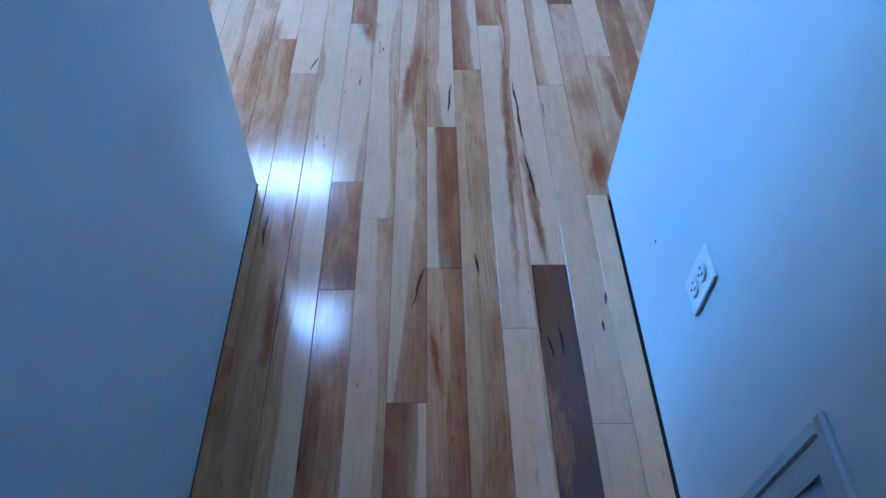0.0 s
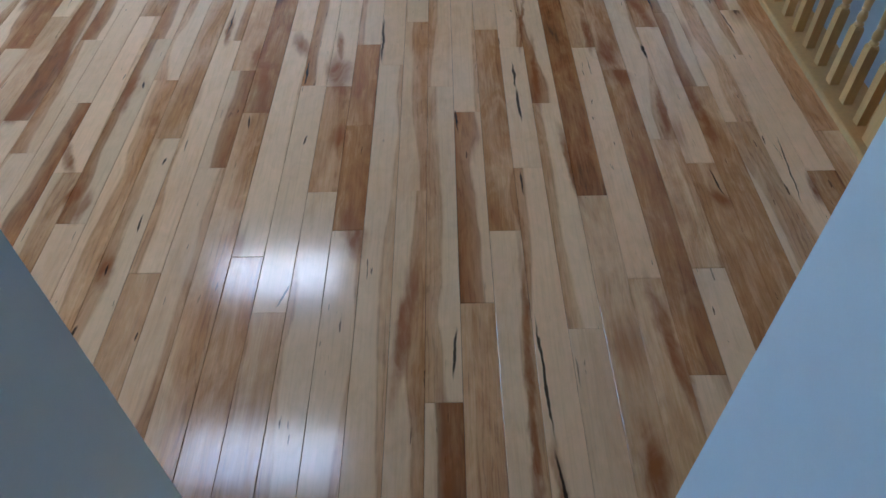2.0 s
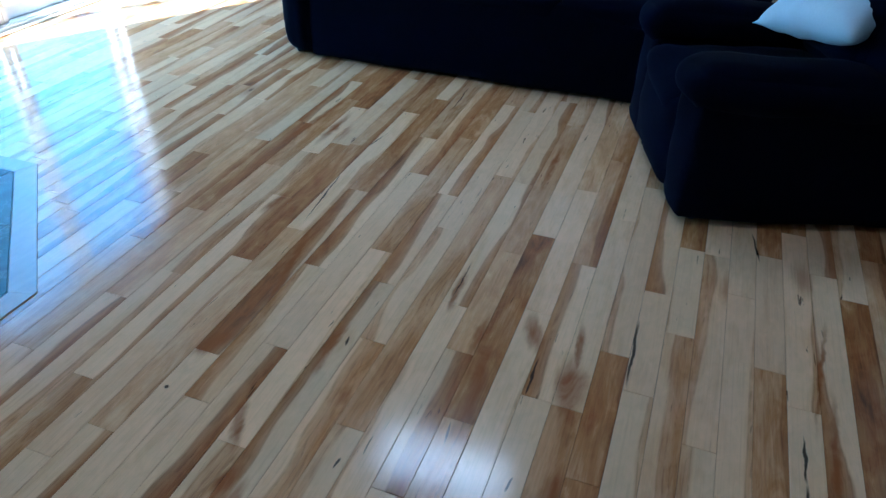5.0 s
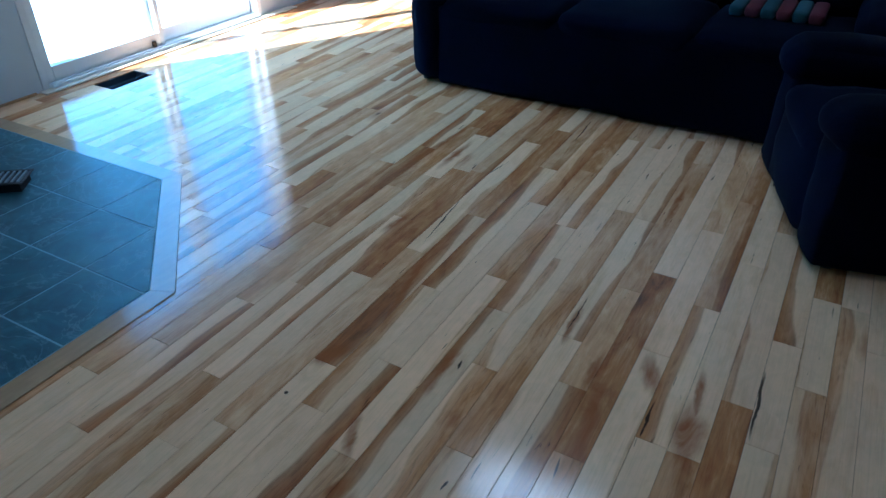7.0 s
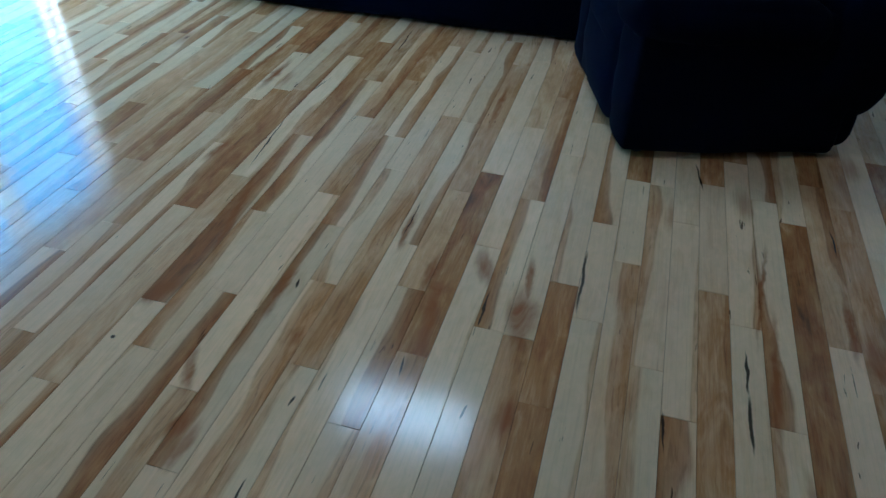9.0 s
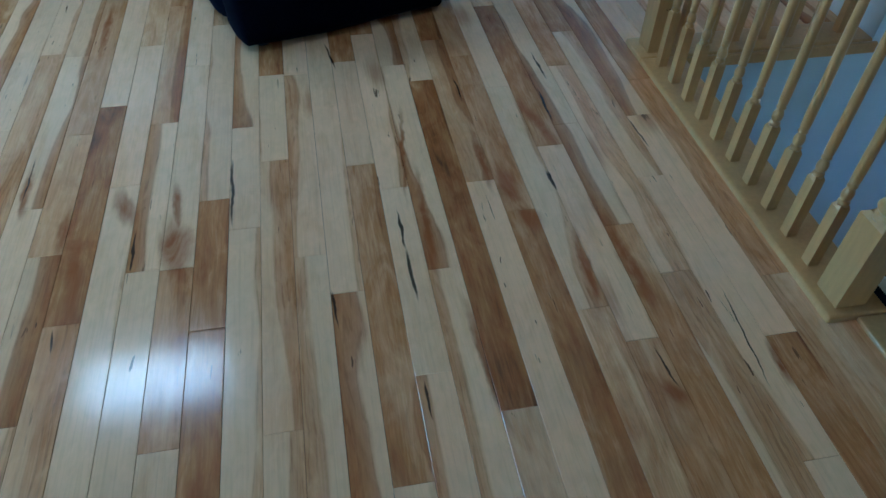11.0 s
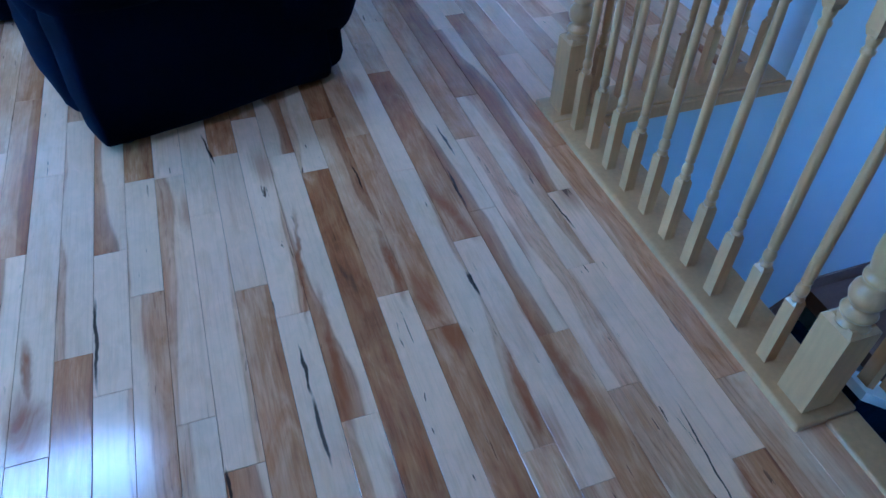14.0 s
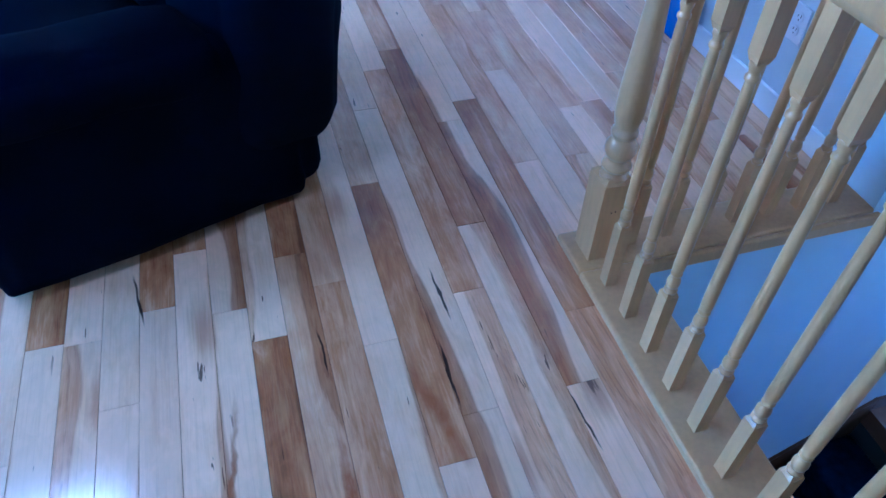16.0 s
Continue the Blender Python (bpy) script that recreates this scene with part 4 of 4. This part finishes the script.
def sofa():
    ob = thing("sofa", "navy microfibre three seat sofa with padded arms", "sofa", pose(-2.365, 4.70, 0.0))
    for x0, s in ((0.0, 11), (2.195, 15)):
        arm = cushion_part("arm", ob, (x0 + 0.02, x0 + 0.228, -0.008, 0.86, 0.012, 0.54), 0.075, 0.012, s)
        cushion_part("arm_pad", arm, (x0 - 0.015, x0 + 0.25, -0.03, 0.74, 0.47, 0.63), 0.08, 0.015, s + 1)
    cushion_part("base", ob, (0.21, 2.21, 0.03, 0.86, 0.02, 0.36), 0.03, 0.0, 12)
    cushion_part("front_panel", ob, (0.20, 2.23, -0.005, 0.08, 0.012, 0.44), 0.03, 0.0, 20, cuts=12)
    for i in range(3):
        a, b = 0.222 + 0.662 * i, 0.222 + 0.662 * (i + 1) + 0.004
        cushion_part("seat_cushion", ob, (a, b, -0.008, 0.64, 0.36, 0.48), 0.05, 0.008, 25 + i)
        cushion_part("back_cushion", ob, (a, b, 0.56, 0.80, 0.44, 0.92), 0.09, 0.035, 30 + i, turn=tilt(0, 0.7, 0.45, -10, "X"))
    cushion_part("backrest", ob, (0.03, 2.39, 0.72, 0.92, 0.06, 0.95), 0.08, 0.02, 18, turn=tilt(0, 0.8, 0.4, -7, "X"))
    for x in (0.09, 2.33):
        for y in (0.08, 0.80):
            part("foot", lathe(bmesh.new(), ((0.024, 0.0), (0.026, 0.03)), 12, x, y), SLOT, ob)
    return ob


recliner()
sofa()


def throw_pillow(m):
    bm = bmesh.new()
    n = 22
    for s in (1, -1):
        grid = [[bm.verts.new((0, 0, 0)) for _ in range(n + 1)] for _ in range(n + 1)]
        for i in range(n + 1):
            for j in range(n + 1):
                u, v = 2 * i / n - 1, 2 * j / n - 1
                pinch = 1 - 0.10 * (1 - u * u) * v * v - 0.10 * (1 - v * v) * u * u
                h = 0.075 * ((1 - u ** 4) * (1 - v ** 4)) ** 0.55
                fold = 0.012 * noise.noise(Vector((u * 2.2, v * 5.0, 3.0 * s))) * (1 - u ** 6) * (1 - v ** 6)
                grid[i][j].co = (u * 0.21 * pinch, v * 0.21 * pinch, s * (h + fold))
        for i in range(n):
            for j in range(n):
                quad = (grid[i][j], grid[i + 1][j], grid[i + 1][j + 1], grid[i][j + 1])
                bm.faces.new(quad if s > 0 else quad[::-1]).smooth = True
    bmesh.ops.remove_doubles(bm, verts=bm.verts[:], dist=1e-4)
    ob = tagged(new("throw_pillow", mesh_of("throw_pillow", bm, PILLOW)), "pale blue cotton throw pillow on the recliner seat", "pillow")
    ob.matrix_world = m


throw_pillow(Matrix.Translation((0.315, 4.345, 0.680)) @ Matrix.Rotation(radians(18), 4, "Z") @ Matrix.Rotation(radians(-25), 4, "Y") @ Matrix.Rotation(radians(22), 4, "Z") @ Matrix.Scale(1.15, 4))


def folded_blanket():
    ob = thing("folded_blanket", "red and teal striped cotton blanket folded on the sofa", "blanket", pose(-0.53, 5.17, 0.485))
    for i in range(6):
        part("stripe", soft_box(-0.21 + 0.07 * i, -0.14 + 0.07 * i, -0.16, 0.16, 0.0, 0.055, 0.02, cuts=4), RED_CLOTH if i % 2 else TEAL_CLOTH, ob)


folded_blanket()
bin_bm = boxed(2.085, 2.148, 4.42, 4.60, 0.003, 0.20, bevel=0.015, segments=2)
tagged(new("storage_box", mesh_of("storage_box", bin_bm, BLUE_PLASTIC)), "bright blue plastic box beside the far wall", "box")

# ---- floor planks ----
GAP = 0.0008
dice = random.Random(5)
MILD, STRONG = 0.35, 0.66


def read_figure(code):
    """A board's code: sapwood tone 0 to 4, then the heartwood's side (l, r or m; capitals are darker) and its tenths of the width at the near and far end."""
    tone = (0.0, 0.24, 0.46, 0.62, 0.92)[int(code[0])]
    if len(code) < 4:
        return "r", 0.0, 0.0, tone, min(1.0, tone + 0.22)
    side = code[1]
    return side.lower(), int(code[2]) / 10, int(code[3]) / 10, tone, min(1.0, max(tone + 0.15, STRONG if side.isupper() else MILD))


def add_board(bm, x0, x1, y0, y1, z, code, depth=0.018):
    """One board with eased edges, written into bm with its figure."""
    side, near, far, tone, core = read_figure(code)
    xm, e = (x0 + x1) / 2, 0.0008
    rings = []
    for d, h in ((0.0, -depth), (0.0, -e), (e, 0.0)):
        rings.append([bm.verts.new((x, y, z + h)) for x, y in ((x0 + d, y0 + d), (xm, y0 + d), (x1 - d, y0 + d), (x1 - d, y1 - d), (xm, y1 - d), (x0 + d, y1 - d))])
    faces = [bm.faces.new((a[i], a[(i + 1) % 6], b[(i + 1) % 6], b[i])) for a, b in zip(rings, rings[1:]) for i in range(6)]
    top = rings[-1]
    faces += [bm.faces.new((top[0], top[1], top[4], top[5])), bm.faces.new((top[1], top[2], top[3], top[4]))]
    layers = [bm.loops.layers.uv.get(key) or bm.loops.layers.uv.new(key) for key in ("UVMap", "figure", "core")]
    for face in faces:
        for loop in face.loops:
            u, v = (loop.vert.co.x - x0) / (x1 - x0), (loop.vert.co.y - y0) / (y1 - y0)
            u = 1 - u if side == "l" else 1 - abs(2 * u - 1) if side == "m" else u
            loop[layers[0]].uv, loop[layers[1]].uv, loop[layers[2]].uv = (u, v), (near + (far - near) * v, tone), (core, 0.0)
    return bm


def lay_part(bm, at):
    """Hangs one board into the floor, seated a hair out of true."""
    ob = part("plank", bm, FLOOR_WOOD, floor)
    ob.location = (at[0], at[1], dice.uniform(-0.0004, -0.0001))
    ob.rotation_euler = (radians(dice.uniform(-0.02, 0.02)), radians(dice.uniform(-0.22, 0.22)), 0.0)


rest = []


def lay(k, y0, y1, code):
    """One plank of row k between y0 and y1."""
    x0, x1 = k * W, (k + 1) * W
    if x0 > 1.3:
        y0 = max(y0, WELL_FAR + 0.146)
    if k == 15 and 2.2 < y0 < 3.586:
        y0 = 3.586
    if y1 - y0 < 0.02:
        return
    if x0 < VENT[1] and x1 > VENT[0] and y0 < VENT[3] and y1 > VENT[2]:
        if y0 < VENT[2]:
            rest.append((x0, y0, VENT[2], code))
        if y1 > VENT[3]:
            rest.append((x0, VENT[3], y1, code))
        return
    if y1 < CORNER - 0.02 and (x1 < LEFT or x0 > RIGHT):
        return
    if x0 < HX - 0.03 and y1 < 2.45 or x0 < -2.75 and y1 < 3.1:
        return
    if x0 > 1.3 and y1 < WELL_FAR + 0.05 or x0 > 2.15:
        return
    d = GAP / 2
    if k == -6 and y0 < CORNER < y1:  # ripped narrow along the corridor wall, full beyond its corner
        lay_part(add_board(bmesh.new(), 0.0595, W - d, 0.0, CORNER + 0.006 - y0, 0.0, code), (x0, y0))
        y0 = CORNER + 0.006
    if -1.95 < x0 < 1.33 and 0.2 < y1 and y0 < 4.6:
        left, right = d, W - d
        if y1 < CORNER + 0.05 and k == -6:
            left = 0.0595
        if y1 < CORNER + 0.05 and k == 5:
            right = 0.0515
        bm = add_board(bmesh.new(), left - W / 2, right - W / 2, 0.0, y1 - y0 - GAP, 0.0, code)
        lay_part(bm, (x0 + W / 2, y0 + d))
        return
    rest.append((x0, y0, y1, code))


LIGHT = "0 0 1 1 0l33 1r33 0r42 1l24".split()
ANY = "0 0 0 0l33 0r42 0R25 0L52 1 1r35 1l54 1R44 2 2 2r45 0L64 0R46 3".split()


def split(y0, y1):
    """Chance lengths between two ends."""
    cuts = [y0]
    while y1 - cuts[-1] > 1.25:
        cuts.append(cuts[-1] + dice.uniform(0.42, 1.05))
    return cuts + [y1]


laid = set()


def plank_row(k, codes, *ends):
    """A row: the code of each plank from near to far, and the ends between them."""
    laid.add(k)
    codes = codes.split()
    start = CORNER - 0.01 if not -7 < k < 6 else -0.9
    edges = [start, *ends]
    for a, b, code in zip(edges, edges[1:], codes):
        cuts = [a, b] if b - a < 1.75 or a < 0 else split(a, b)
        for p, q in zip(cuts, cuts[1:]):
            lay(k, p, q, code if q == b else dice.choice(ANY))
    last = ends[-1] + dice.uniform(0.8, 1.1)
    lay(k, ends[-1], last, codes[-1])
    cuts = split(last, 7.5)
    for p, q in zip(cuts, cuts[1:]):
        lay(k, p, q, dice.choice(LIGHT if k > 12 else ANY))


plank_row(-23, "0 1 1R55", 2.17, 2.92)
plank_row(-22, "0 1 2R55", 2.36, 3.15)
plank_row(-21, "0 0R62 1", 2.01, 2.64)
plank_row(-20, "0r32 0r45", 2.80)
plank_row(-19, "1r67 0R25", 2.33)
plank_row(-18, "0 0 2", 2.09, 2.95)
plank_row(-17, "1 0r32", 3.17)
plank_row(-16, "0 0L86", 2.53)
plank_row(-15, "0l22 0l62 0L74", 2.37, 3.00)
plank_row(-14, "0R64 0 1R66", 2.62, 3.70)
plank_row(-13, "0r44 0r12 1r75", 2.28, 3.16)
plank_row(-12, "0 0L53 0L73 0R53", 2.07, 3.00, 3.59)
plank_row(-11, "0r56 0l53 0", 2.74, 3.37)
plank_row(-10, "0l33 1r83 0r33", 2.43, 3.81)
plank_row(-9, "1 0l30 0R44", 1.89, 2.98)
plank_row(-8, "0r53 0R67 1 1", 2.29, 2.79, 3.31)
plank_row(-7, "1r46 3 0", 2.55, 3.45)
plank_row(-6, "2 2 0r32 0 1", 0.79, 1.94, 3.04, 3.82)
plank_row(-5, "1l53 0", 1.76)
plank_row(-4, "0l52 1r34 0 0", 2.18, 2.69, 3.66)
plank_row(-3, "2L54 3 0r20 2 2 0l30", 0.94, 1.29, 2.03, 2.48, 2.94)
plank_row(-2, "0r65 0r43 0 0L52", 1.16, 2.81, 3.27)
plank_row(-1, "0L48 0r63 0r56 0l20 3", 0.65, 2.18, 3.09, 3.56)
plank_row(0, "2R54 0R56 0l54 0l33", 1.00, 1.51, 2.68)
plank_row(1, "1r76 0L66 0 0l22", 1.78, 2.54, 3.35)
plank_row(2, "0 0r32 2 0 3", 0.83, 2.02, 3.03, 3.61)
plank_row(3, "4 0L14 0 0r21 3", 1.01, 2.27, 2.91, 3.79)
plank_row(4, "0 0 0l54 0L41", 0.60, 1.70, 2.58)
plank_row(5, "0 1 3 0l33", 1.24, 2.15, 3.45)
plank_row(6, "1 0 1R33 3", 1.85, 2.90, 3.71)
plank_row(7, "0 2r35 2", 1.57, 2.76)
plank_row(8, "0 2 0r40 0", 1.88, 2.39, 3.37)
plank_row(9, "1l64 0 2 1", 2.28, 3.03, 3.94)
plank_row(10, "2 0L43 0L31 0", 2.66, 3.13, 4.31)
plank_row(11, "0r88 0r65 2 0", 2.47, 3.47, 4.54)
plank_row(12, "0 0l33 0r46 2r55", 1.93, 2.84, 3.70)
plank_row(13, "2 0 0L55 0L30", 2.24, 3.14, 4.18)
plank_row(14, "1l44 1r88 2R55", 2.42, 3.34)
plank_row(15, "1 1 0 1", 2.249, 3.587, 3.92)
for k in range(-49, 27):
    if k not in laid:
        first = dice.uniform(1.7, 2.4) if k < 15 else 3.60 + dice.uniform(0.3, 0.9)
        pool = LIGHT if k > 12 else ANY
        plank_row(k, dice.choice(pool) + " " + dice.choice(pool), first)

joined = bmesh.new()
for x0, y0, y1, code in rest:
    add_board(joined, x0 + GAP / 2, x0 + W - GAP / 2, y0 + GAP / 2, y1 - GAP / 2, 0.0, code, 0.012)
far_planks = part("planks", joined, FLOOR_WOOD, floor)
tagged(far_planks, kind="stuff")
